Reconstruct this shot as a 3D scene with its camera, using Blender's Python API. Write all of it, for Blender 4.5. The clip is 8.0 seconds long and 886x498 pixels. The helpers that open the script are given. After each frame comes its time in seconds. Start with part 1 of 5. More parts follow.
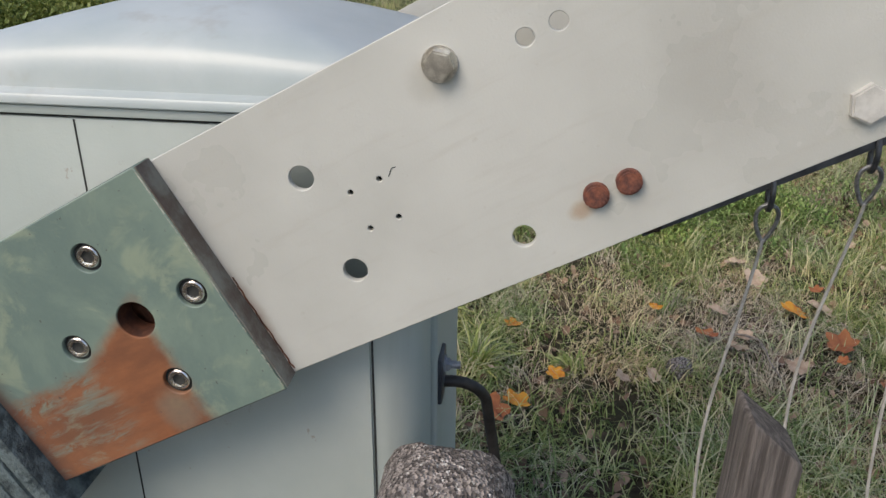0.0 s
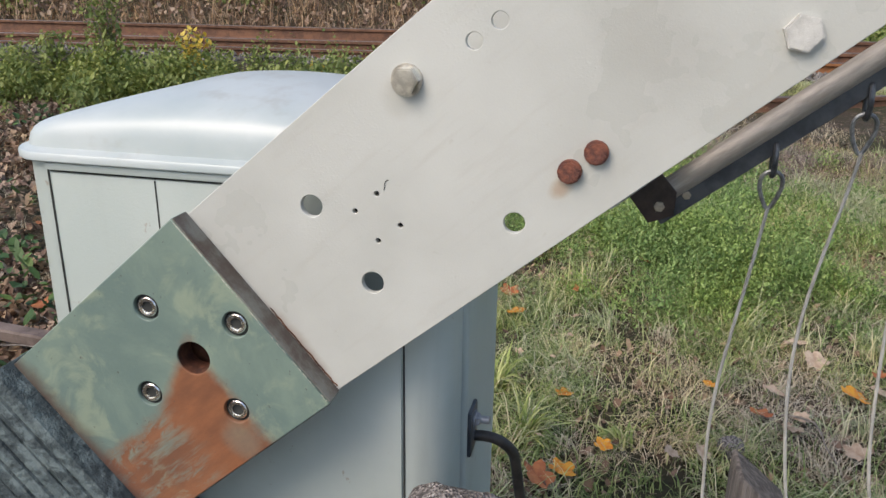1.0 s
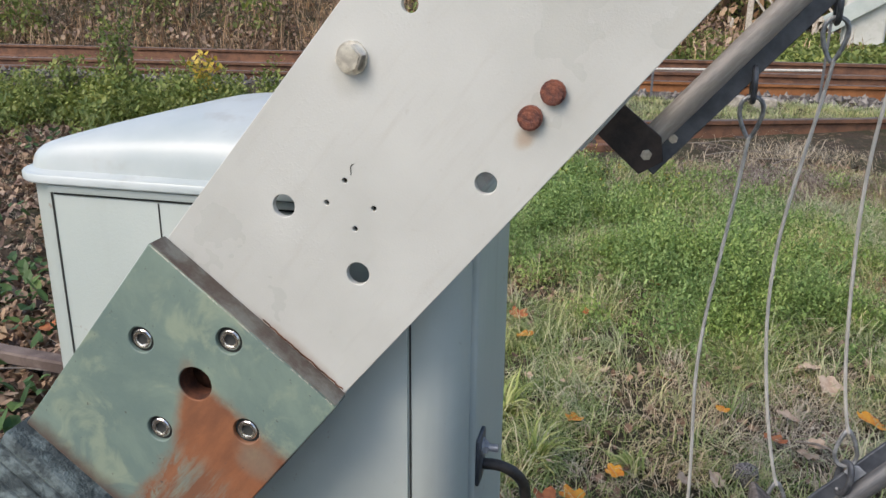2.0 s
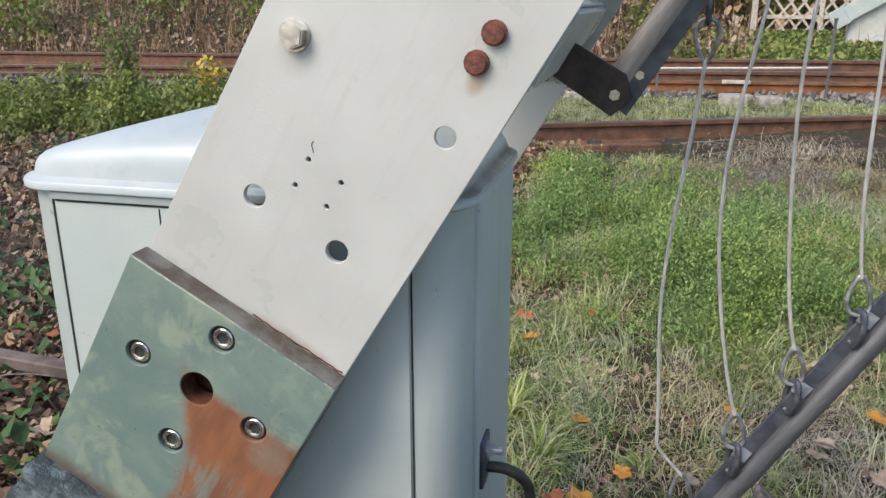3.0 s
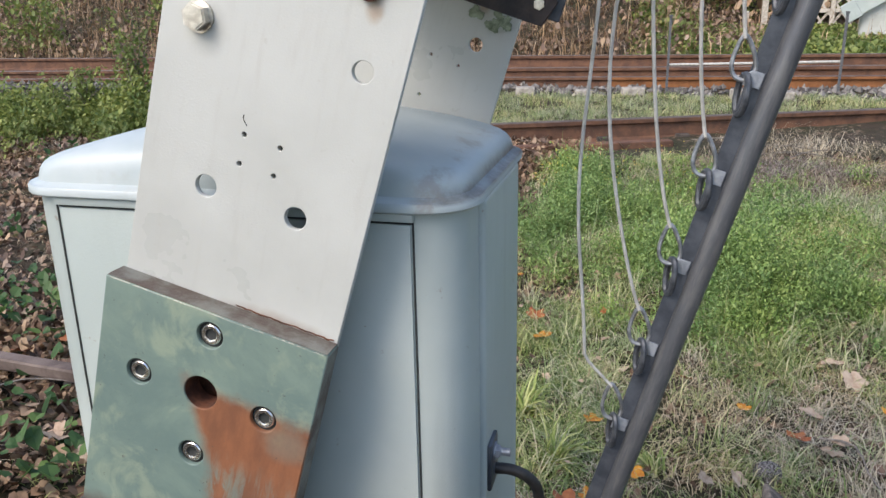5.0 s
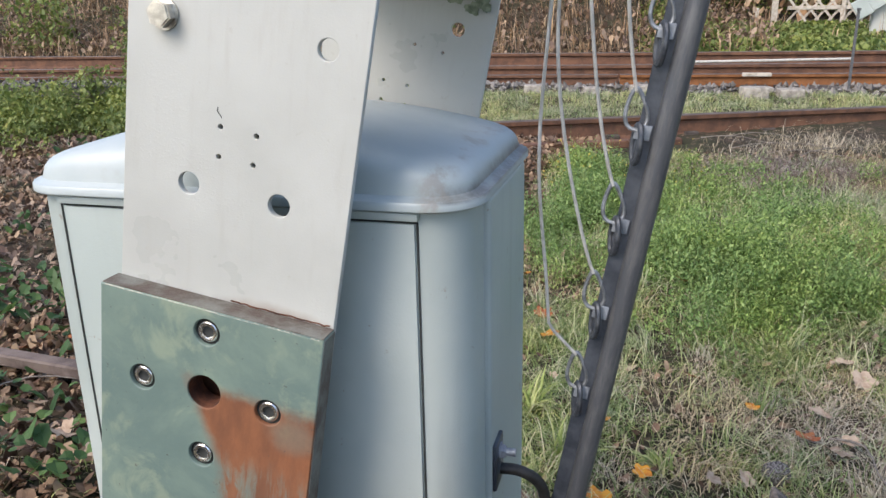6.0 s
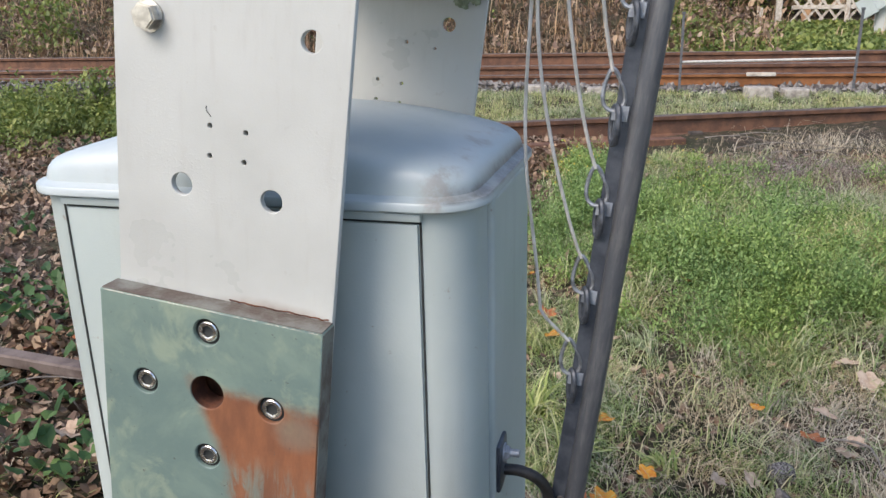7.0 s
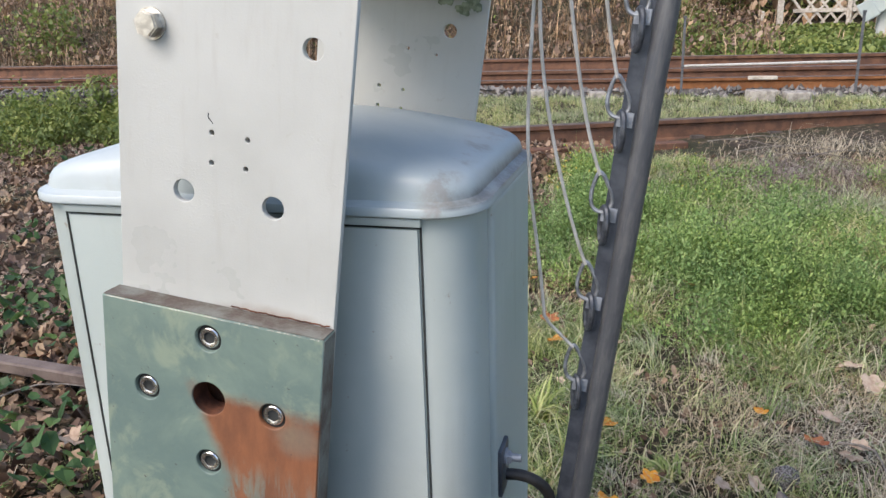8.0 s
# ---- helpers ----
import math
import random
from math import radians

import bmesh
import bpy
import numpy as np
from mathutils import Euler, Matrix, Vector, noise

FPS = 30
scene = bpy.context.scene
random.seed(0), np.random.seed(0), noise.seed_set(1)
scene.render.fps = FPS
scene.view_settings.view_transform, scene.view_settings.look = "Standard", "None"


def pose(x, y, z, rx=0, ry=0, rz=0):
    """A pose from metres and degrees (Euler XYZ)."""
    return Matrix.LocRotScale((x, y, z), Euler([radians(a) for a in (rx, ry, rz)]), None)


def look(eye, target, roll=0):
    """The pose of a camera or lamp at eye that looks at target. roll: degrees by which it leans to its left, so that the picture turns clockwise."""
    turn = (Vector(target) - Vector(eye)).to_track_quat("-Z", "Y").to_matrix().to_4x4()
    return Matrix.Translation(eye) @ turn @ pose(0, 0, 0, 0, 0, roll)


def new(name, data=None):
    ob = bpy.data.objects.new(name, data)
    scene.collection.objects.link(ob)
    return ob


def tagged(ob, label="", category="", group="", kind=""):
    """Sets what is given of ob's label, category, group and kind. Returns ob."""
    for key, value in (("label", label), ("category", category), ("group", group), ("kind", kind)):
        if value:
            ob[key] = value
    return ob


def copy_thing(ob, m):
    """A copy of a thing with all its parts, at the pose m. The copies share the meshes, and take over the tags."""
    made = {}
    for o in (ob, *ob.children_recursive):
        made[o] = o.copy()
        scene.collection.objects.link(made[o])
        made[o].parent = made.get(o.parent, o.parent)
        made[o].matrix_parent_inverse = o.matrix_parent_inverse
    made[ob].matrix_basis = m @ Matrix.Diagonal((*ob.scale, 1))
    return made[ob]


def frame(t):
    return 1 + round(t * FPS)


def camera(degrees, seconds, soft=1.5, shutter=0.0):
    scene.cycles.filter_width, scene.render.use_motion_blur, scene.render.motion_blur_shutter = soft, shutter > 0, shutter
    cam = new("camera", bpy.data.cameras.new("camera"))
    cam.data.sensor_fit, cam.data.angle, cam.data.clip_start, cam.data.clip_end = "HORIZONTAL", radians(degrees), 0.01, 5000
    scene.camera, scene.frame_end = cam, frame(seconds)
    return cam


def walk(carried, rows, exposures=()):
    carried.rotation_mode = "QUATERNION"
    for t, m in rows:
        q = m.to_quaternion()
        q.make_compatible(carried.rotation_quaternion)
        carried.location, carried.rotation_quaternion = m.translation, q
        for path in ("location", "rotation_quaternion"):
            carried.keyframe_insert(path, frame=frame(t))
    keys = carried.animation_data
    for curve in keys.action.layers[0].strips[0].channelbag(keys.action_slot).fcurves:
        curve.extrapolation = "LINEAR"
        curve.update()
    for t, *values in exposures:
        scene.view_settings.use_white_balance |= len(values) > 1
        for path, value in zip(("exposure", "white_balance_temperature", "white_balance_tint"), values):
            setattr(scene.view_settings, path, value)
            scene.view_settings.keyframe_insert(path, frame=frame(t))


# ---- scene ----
cam = camera(58.91, 8.0, 1.45)
PATH = [
    (0.0, pose(0.3850, -0.6510, 1.2302, 65.819, -0.487, 7.616)),
    (0.5, pose(0.4387, -0.7050, 1.2493, 68.354, -0.691, 11.944)),
    (1.0, pose(0.4401, -0.7191, 1.2502, 70.897, -0.749, 13.202)),
    (1.5, pose(0.4364, -0.7107, 1.2467, 72.380, -0.859, 13.634)),
    (3.0, pose(0.4434, -0.6979, 1.2463, 72.650, 0.130, 14.131)),
    (3.5, pose(0.4434, -0.6982, 1.2471, 72.717, 0.402, 14.158)),
    (4.0, pose(0.4466, -0.6991, 1.2477, 72.748, 0.638, 14.362)),
    (4.5, pose(0.4494, -0.6950, 1.2461, 72.725, 0.916, 14.519)),
    (6.0, pose(0.4532, -0.6833, 1.2448, 72.516, 1.217, 15.357)),
    (6.5, pose(0.4535, -0.6810, 1.2441, 72.501, 1.271, 15.508)),
    (7.0, pose(0.4531, -0.6813, 1.2443, 72.549, 1.353, 15.600)),
    (7.5, pose(0.4543, -0.6835, 1.2436, 72.815, 1.564, 15.651)),
    (8.0, pose(0.4567, -0.6823, 1.2445, 72.937, 1.733, 15.719)),
]
walk(cam, PATH, [(0.0, 0.44, 7000, 12), (0.5, 0.59, 6950, 12), (1.5, 0.70, 6850, 13), (3.0, 0.81, 6700, 12), (4.5, 0.88, 6600, 12), (8.0, 0.91, 6600, 13)])

# ---- world and light: open shade under a bright hazy sky ----
world = bpy.data.worlds.new("sky")
scene.world = world
world.use_nodes = True
_wn = world.node_tree.nodes
_sky = _wn.new("ShaderNodeTexSky")
_sky.sky_type = "NISHITA"
_sky.sun_disc = False
_sky.sun_elevation = radians(47)
_sky.sun_rotation = radians(215)
_sky.air_density = 1.0
_sky.dust_density = 1.2
_wn["Background"].inputs["Strength"].default_value = 0.15
world.node_tree.links.new(_sky.outputs[0], _wn["Background"].inputs["Color"])
sun = new("sun", bpy.data.lights.new("sun", "SUN"))
sun.data.energy = 1.95
sun.data.angle = radians(36)
sun.data.color = (1.0, 0.92, 0.82)
sun.matrix_world = look((-4.3, -6.2, 8.1), (0, 0, 0))

# ---- materials ----


class Mat:
    """A small builder for node materials."""

    def __init__(self, name, rough=0.6, metal=0.0, spec=0.5):
        self.m = bpy.data.materials.new(name)
        self.m.use_nodes = True
        self.t = self.m.node_tree
        self.b = self.t.nodes["Principled BSDF"]
        self.b.inputs["Roughness"].default_value = rough
        self.b.inputs["Metallic"].default_value = metal
        self.b.inputs["Specular IOR Level"].default_value = spec
        self.coord = self.n("ShaderNodeTexCoord").outputs["Object"]

    def n(self, kind, **kw):
        node = self.t.nodes.new(kind)
        for k, v in kw.items():
            if k == "op":
                node.operation = v
            elif k == "blend":
                node.blend_type = v
                node.data_type = "RGBA"
            else:
                self.put(node.inputs[k.replace("_", " ")], v)
        return node

    def put(self, sock, v):
        if isinstance(v, bpy.types.NodeSocket):
            self.t.links.new(v, sock)
        else:
            sock.default_value = v

    def noise(self, scale, detail=4.0, rough=0.6, vec=None, dist=0.0):
        return self.n("ShaderNodeTexNoise", Vector=vec or self.coord, Scale=scale, Detail=detail,
                      Roughness=rough, Distortion=dist).outputs["Fac"]

    def stretch(self, x, y, z):
        return self.n("ShaderNodeMapping", Vector=self.coord, Scale=(x, y, z)).outputs[0]

    def ramp(self, fac, a, b):
        """0 at a and 1 at b, smooth."""
        if a > b:
            return self.math("SUBTRACT", 1.0, self.ramp(fac, b, a))
        nd = self.n("ShaderNodeMapRange", Value=fac, From_Min=a, From_Max=b)
        nd.interpolation_type = "SMOOTHSTEP"
        return nd.outputs[0]

    def math(self, op, a, b=0.0):
        nd = self.t.nodes.new("ShaderNodeMath")
        nd.operation = op
        self.put(nd.inputs[0], a)
        self.put(nd.inputs[1], b)
        return nd.outputs[0]

    def mix(self, fac, a, b, blend="MIX"):
        nd = self.t.nodes.new("ShaderNodeMix")
        nd.data_type = "RGBA"
        nd.blend_type = blend
        self.put(nd.inputs[0], fac)
        for i, v in ((6, a), (7, b)):
            self.put(nd.inputs[i], v if isinstance(v, bpy.types.NodeSocket) else (*v, 1.0))
        return nd.outputs[2]

    def island(self):
        return self.n("ShaderNodeNewGeometry").outputs["Random Per Island"]

    def rand(self):
        return self.n("ShaderNodeObjectInfo").outputs["Random"]

    def bump(self, height, strength=0.3, dist=0.002):
        nd = self.n("ShaderNodeBump", Height=height, Strength=strength, Distance=dist)
        self.t.links.new(nd.outputs[0], self.b.inputs["Normal"])

    def done(self, color, rough=None):
        self.put(self.b.inputs["Base Color"], color if isinstance(color, bpy.types.NodeSocket) else (*color, 1.0))
        if rough is not None:
            self.put(self.b.inputs["Roughness"], rough)
        return self.m


def mat_plate_paint():
    k = Mat("pale grey paint on plate", 0.5)
    big = k.noise(4.0, 5, 0.6)
    streak = k.noise(9.0, 4, 0.6, k.stretch(1.0, 1.0, 7.0))
    c = k.mix(k.ramp(big, 0.35, 0.7), (0.433, 0.436, 0.402), (0.497, 0.501, 0.464))
    c = k.mix(k.math("MULTIPLY", k.ramp(streak, 0.52, 0.75), 0.35), c, (0.40, 0.385, 0.345))
    fine = k.noise(60.0, 3, 0.6)
    c = k.mix(k.math("MULTIPLY", k.ramp(fine, 0.66, 0.74), 0.3), c, (0.36, 0.33, 0.28))
    # rust run beside the old bolts, a grey smudge further up the arm
    sep = k.n("ShaderNodeSeparateXYZ", Vector=k.coord)

    def spot(u, v, ru, rv):
        a = k.math("DIVIDE", k.math("SUBTRACT", sep.outputs[0], u), ru)
        b = k.math("DIVIDE", k.math("SUBTRACT", sep.outputs[2], v), rv)
        d = k.math("ADD", k.math("MULTIPLY", a, a), k.math("MULTIPLY", b, b))
        return k.ramp(k.math("ADD", d, k.math("MULTIPLY", k.noise(45.0, 5, 0.7), 0.9)), 1.5, 0.3)
    c = k.mix(k.math("MULTIPLY", spot(0.434, -0.092, 0.016, 0.011), 0.55), c, (0.30, 0.16, 0.06))
    c = k.mix(k.math("MULTIPLY", spot(0.58, -0.03, 0.06, 0.09), 0.30), c, (0.30, 0.29, 0.26))
    c = k.mix(k.math("MULTIPLY", spot(0.372, 0.068, 0.030, 0.026), 0.40), c, (0.28, 0.26, 0.22))
    c = k.mix(k.math("MULTIPLY", spot(0.092, -0.06, 0.022, 0.09), 0.60), c, (0.24, 0.15, 0.10))
    wear = k.math("MULTIPLY", k.ramp(k.noise(260.0, 2, 0.5), 0.5, 0.7), k.ramp(k.noise(7.0, 2), 0.55, 0.68))
    k.bump(k.math("ADD", k.noise(420.0, 3, 0.6), k.math("MULTIPLY", wear, 1.2)), 0.16, 0.0012)
    return k.done(c, k.ramp(big, 0.2, 0.9))


def mat_housing_paint():
    k = Mat("weathered grey-green enamel", 0.42, 0.0, 0.6)
    big = k.noise(3.0, 5, 0.6)
    c = k.mix(k.ramp(big, 0.35, 0.7), (0.35, 0.395, 0.372), (0.425, 0.465, 0.437))
    run = k.noise(14.0, 4, 0.6, k.stretch(1.0, 1.0, 0.12))
    c = k.mix(k.math("MULTIPLY", k.ramp(run, 0.55, 0.78), 0.35), c, (0.25, 0.26, 0.235))
    spots = k.math("MULTIPLY", k.ramp(k.noise(38.0, 4, 0.7), 0.66, 0.72), 0.6)
    c = k.mix(spots, c, (0.24, 0.19, 0.14))
    k.bump(k.noise(330.0, 3, 0.6), 0.22, 0.0012)
    k.b.inputs["Coat Weight"].default_value = 0.15
    k.b.inputs["Coat Roughness"].default_value = 0.4
    return k.done(c, k.math("ADD", k.math("MULTIPLY", big, 0.25), 0.36))


def mat_lid_paint():
    k = Mat("glossy grey-green enamel on lid", 0.33, 0.0, 0.6)
    big = k.noise(5.0, 5, 0.6)
    c = k.mix(k.ramp(big, 0.35, 0.7), (0.335, 0.385, 0.385), (0.42, 0.46, 0.455))
    # dirt that collects along the rear right flange
    sep = k.n("ShaderNodeSeparateXYZ", Vector=k.coord)
    patch = k.math("ADD", k.math("MULTIPLY", k.ramp(k.noise(16.0, 5, 0.7), 0.34, 0.60), 0.45), 0.45)
    low = k.ramp(k.math("ADD", sep.outputs[2], k.math("MULTIPLY", k.noise(30.0, 4, 0.6), 0.012)), 0.036, 0.020)
    rim = k.ramp(sep.outputs[2], 0.006, 0.011)
    dirt = k.math("MULTIPLY", k.math("MULTIPLY", k.ramp(sep.outputs[0], 0.215, 0.262), patch), k.math("MULTIPLY", low, rim))
    c = k.mix(dirt, c, (0.070, 0.060, 0.050))
    crest = k.math("MULTIPLY", k.ramp(sep.outputs[0], 0.205, 0.232), k.math("MULTIPLY", k.ramp(sep.outputs[0], 0.258, 0.246), k.ramp(k.noise(14.0, 5, 0.7), 0.48, 0.62)))
    c = k.mix(k.math("MULTIPLY", crest, 0.5), c, (0.21, 0.16, 0.115))
    brown = k.math("MULTIPLY", k.ramp(k.noise(7.0, 5, 0.7), 0.58, 0.72), 0.35)
    c = k.mix(brown, c, (0.25, 0.22, 0.18))
    k.bump(k.noise(260.0, 3, 0.6), 0.10, 0.001)
    k.b.inputs["Coat Weight"].default_value = 0.2
    k.b.inputs["Coat Roughness"].default_value = 0.38
    return k.done(c, k.math("ADD", k.math("MULTIPLY", big, 0.22), 0.31))


def mat_green():
    k = Mat("faded green primer with rust", 0.55)
    sep = k.n("ShaderNodeSeparateXYZ", Vector=k.coord)
    u, v = sep.outputs[0], sep.outputs[2]
    big = k.noise(9.0, 6, 0.65, None, 0.4)
    c = k.mix(k.ramp(big, 0.36, 0.66), (0.125, 0.178, 0.158), (0.178, 0.238, 0.195))
    pale = k.ramp(k.noise(15.0, 5, 0.65, None, 0.8), 0.50, 0.64)
    c = k.mix(k.math("MULTIPLY", pale, 0.55), c, (0.285, 0.33, 0.23))
    # rust that ran from the bore while the arm lay level and while it stood upright
    wob = k.math("MULTIPLY", k.math("SUBTRACT", k.noise(34.0, 5, 0.65), 0.5), 0.030)
    side = k.math("ADD", k.math("MULTIPLY", v, -1.0), wob)
    run = k.math("SUBTRACT", wob, u)
    upper = k.ramp(k.math("SUBTRACT", run, k.math("MULTIPLY", side, 0.05)), -0.024, -0.002)
    limit = k.math("MINIMUM", k.math("SUBTRACT", k.math("MULTIPLY", run, 0.46), 0.016), 0.024)
    m = k.math("MULTIPLY", upper, k.ramp(k.math("SUBTRACT", side, limit), -0.008, 0.012))
    streak = k.ramp(k.noise(95.0, 5, 0.65, k.stretch(0.16, 1.0, 1.0), 0.3), 0.38, 0.60)
    branch = k.ramp(k.noise(30.0, 6, 0.7, k.stretch(0.45, 1.0, 1.0), 1.2), 0.46, 0.58)
    thin = k.ramp(run, 0.052, 0.105)
    body = k.math("ADD", k.math("MULTIPLY", k.math("MAXIMUM", streak, branch), 0.72), 0.20)
    dens = k.math("MULTIPLY", m, k.math("ADD", k.math("MULTIPLY", thin, body), k.math("MULTIPLY", k.math("SUBTRACT", 1.0, thin), 0.97)))
    # paint kept clean beyond the side screw, rust all along the lower rim
    ga = k.math("DIVIDE", k.math("ADD", u, 0.020), 0.020)
    gb = k.math("DIVIDE", k.math("SUBTRACT", side, 0.105), 0.026)
    gap = k.ramp(k.math("ADD", k.math("MULTIPLY", ga, ga), k.math("MULTIPLY", gb, gb)), 0.0, 1.9)
    dens = k.math("MULTIPLY", dens, k.math("ADD", k.math("MULTIPLY", gap, 0.32), 0.68))
    rim = k.math("MULTIPLY", k.ramp(side, 0.110, 0.126), k.ramp(run, 0.0, 0.05))
    dens = k.math("MAXIMUM", dens, k.math("MULTIPLY", rim, 0.85))
    tone = k.ramp(k.noise(26.0, 6, 0.7, k.stretch(0.4, 1.0, 1.0)), 0.30, 0.70)
    c = k.mix(dens, c, k.mix(tone, (0.155, 0.054, 0.022), (0.255, 0.092, 0.035)))
    # brown seam towards the ballast weight, and scuffed rims
    seam = k.ramp(k.math("ADD", u, k.math("MULTIPLY", k.noise(30.0, 4), 0.03)), -0.158, -0.186)
    c = k.mix(k.math("MULTIPLY", seam, 0.85), c, (0.085, 0.045, 0.035))
    spk = k.ramp(k.noise(120.0, 3, 0.6), 0.69, 0.74)
    c = k.mix(k.math("MULTIPLY", spk, 0.7), c, (0.07, 0.06, 0.05))
    k.bump(k.math("ADD", k.noise(240.0, 4, 0.6), k.math("MULTIPLY", dens, 0.6)), 0.22, 0.0012)
    return k.done(c, k.math("ADD", k.math("MULTIPLY", dens, 0.25), 0.46))


def mat_simple(name, c1, c2, scale, rough=0.6, metal=0.0, bump=0.3, fine=180.0, dist=0.0015, lo=0.35, hi=0.65, vec=None):
    k = Mat(name, rough, metal)
    st = k.stretch(*vec) if vec else None
    f = k.noise(scale, 6, 0.65, st)
    c = k.mix(k.ramp(f, lo, hi), c1, c2)
    k.bump(k.noise(fine, 4, 0.65, st), bump, dist)
    return k.done(c)


def mat_leafy(name, cols, rough=0.5, trans=0.35):
    """Foliage: the hue differs from piece to piece."""
    k = Mat(name, rough, 0.0, 0.3)
    r = k.island()
    ramp = k.t.nodes.new("ShaderNodeValToRGB")
    k.t.links.new(r, ramp.inputs[0])
    els = ramp.color_ramp.elements
    while len(els) < len(cols):
        els.new(0.5)
    for i, col in enumerate(cols):
        els[i].position = i / (len(cols) - 1)
        els[i].color = (*col, 1)
    c = k.mix(k.math("MULTIPLY", k.noise(90.0, 3), 0.25), ramp.outputs[0], (0.04, 0.04, 0.02))
    c = k.mix(k.ramp(k.noise(2.4, 4, 0.65), 0.38, 0.66), c, (1.22, 1.13, 0.90), "MULTIPLY")
    out = k.t.nodes["Material Output"]
    tl = k.n("ShaderNodeBsdfTranslucent", Color=c)
    mx = k.n("ShaderNodeMixShader", Fac=trans)
    k.t.links.new(k.b.outputs[0], mx.inputs[1])
    k.t.links.new(tl.outputs[0], mx.inputs[2])
    k.t.links.new(mx.outputs[0], out.inputs[0])
    return k.done(c)


def mat_ground():
    k = Mat("soil with litter, moss and gravel", 0.95, 0.0, 0.2)
    f = k.noise(2.2, 8, 0.7)
    c = k.mix(k.ramp(f, 0.35, 0.62), (0.070, 0.052, 0.038), (0.050, 0.050, 0.026))
    litter = k.n("ShaderNodeTexVoronoi", Vector=k.coord, Scale=34.0).outputs["Color"]
    g = k.n("ShaderNodeRGBToBW", Color=litter).outputs[0]
    c = k.mix(k.math("MULTIPLY", k.ramp(g, 0.58, 0.78), k.ramp(k.noise(6.0, 4, 0.7), 0.42, 0.60)), c, (0.20, 0.145, 0.10))
    c = k.mix(k.ramp(k.noise(30.0, 5, 0.7), 0.5, 0.72), c, (0.035, 0.027, 0.020))
    k.bump(k.math("ADD", k.noise(45.0, 6, 0.7), g), 0.9, 0.03)
    return k.done(c)


M_PLATE = mat_plate_paint()
M_HOUSE = mat_housing_paint()
M_LID = mat_lid_paint()
M_GREEN = mat_green()
M_STEEL = mat_simple("worn zinc steel", (0.46, 0.43, 0.39), (0.70, 0.67, 0.61), 90, 0.3, 0.9, 0.12, 500)
M_SCREW = mat_simple("bright socket screw steel", (0.50, 0.47, 0.45), (0.86, 0.83, 0.80), 110, 0.24, 0.95, 0.2, 500)
M_PAINTBOLT = mat_simple("grey painted bolt", (0.42, 0.41, 0.38), (0.55, 0.54, 0.5), 50, 0.5, 0.0, 0.3, 300)
M_RUST = mat_simple("rusty bolt", (0.10, 0.040, 0.032), (0.24, 0.085, 0.05), 120, 0.85, 0.1, 0.8, 260, 0.003)
M_DARKRUST = mat_simple("dark rusted bore", (0.05, 0.018, 0.010), (0.13, 0.045, 0.02), 40, 0.9, 0.0, 0.6, 120, 0.003)
M_EDGE = mat_simple("scraped brown steel edge", (0.10, 0.075, 0.06), (0.19, 0.19, 0.165), 26, 0.7, 0.1, 0.6, 150, 0.003)
M_WORN = mat_simple("pale worn edge", (0.26, 0.27, 0.22), (0.48, 0.46, 0.38), 120, 0.7, 0.0, 0.4, 260)
M_WEIGHT = mat_simple("flaking blue-black paint", (0.035, 0.05, 0.055), (0.115, 0.15, 0.155), 34, 0.75, 0.0, 1.0, 90, 0.006, 0.42, 0.6)
M_TUBE = mat_simple("weathered dark grey tube", (0.10, 0.103, 0.112), (0.158, 0.156, 0.156), 22, 0.4, 0.35, 0.3, 260, 0.001, 0.4, 0.66, (1, 6, 6))
# upper tube: browner copy, with sky light put into its paler colour
M_TUBE_SKYLIT = mat_simple("weathered brown-grey tube paled for sky light", (0.34, 0.30, 0.26), (0.50, 0.44, 0.38), 22, 0.42, 0.1, 0.3, 260, 0.001, 0.4, 0.66, (1, 6, 6))
M_FLANGE = mat_simple("black-blue painted strip", (0.036, 0.041, 0.052), (0.082, 0.090, 0.104), 26, 0.42, 0.1, 0.3, 220)
M_TAB = mat_simple("bare light grey tab", (0.20, 0.215, 0.24), (0.38, 0.40, 0.43), 40, 0.4, 0.3, 0.3, 220)
M_BRACKET = mat_simple("dark brown oily bracket", (0.018, 0.013, 0.012), (0.055, 0.036, 0.03), 28, 0.5, 0.2, 0.4, 160)
M_ROPE = mat_simple("grey steel rope", (0.38, 0.365, 0.33), (0.56, 0.535, 0.49), 90, 0.55, 0.15, 0.8, 700, 0.001, vec=(1, 1, 0.3))
M_HOOK = mat_simple("dark galvanised wire hook", (0.055, 0.06, 0.07), (0.13, 0.135, 0.145), 60, 0.42, 0.5, 0.3, 300)
M_WIRE = mat_simple("grey galvanised wire", (0.16, 0.165, 0.17), (0.36, 0.365, 0.37), 60, 0.4, 0.6, 0.3, 300)
M_BLACK = mat_simple("black rubber hose", (0.012, 0.011, 0.010), (0.035, 0.03, 0.027), 40, 0.55, 0.0, 0.3, 200)
# dark joints and scratch, also the shade put into holes and recesses
M_SEAM_SHADE = mat_simple("dark gasket seam and recess shade", (0.012, 0.014, 0.012), (0.03, 0.032, 0.03), 40, 0.8)
M_RAIL = mat_simple("brown rusted rail", (0.10, 0.050, 0.032), (0.19, 0.092, 0.052), 9, 0.85, 0.1, 0.5, 120, 0.004)
M_RAILTOP = mat_simple("worn rail head", (0.13, 0.10, 0.085), (0.22, 0.17, 0.14), 14, 0.5, 0.6, 0.3, 120)
M_RAILORANGE = mat_simple("orange rusted rail", (0.17, 0.065, 0.022), (0.29, 0.12, 0.045), 5, 0.9, 0.05, 0.5, 120, 0.004)
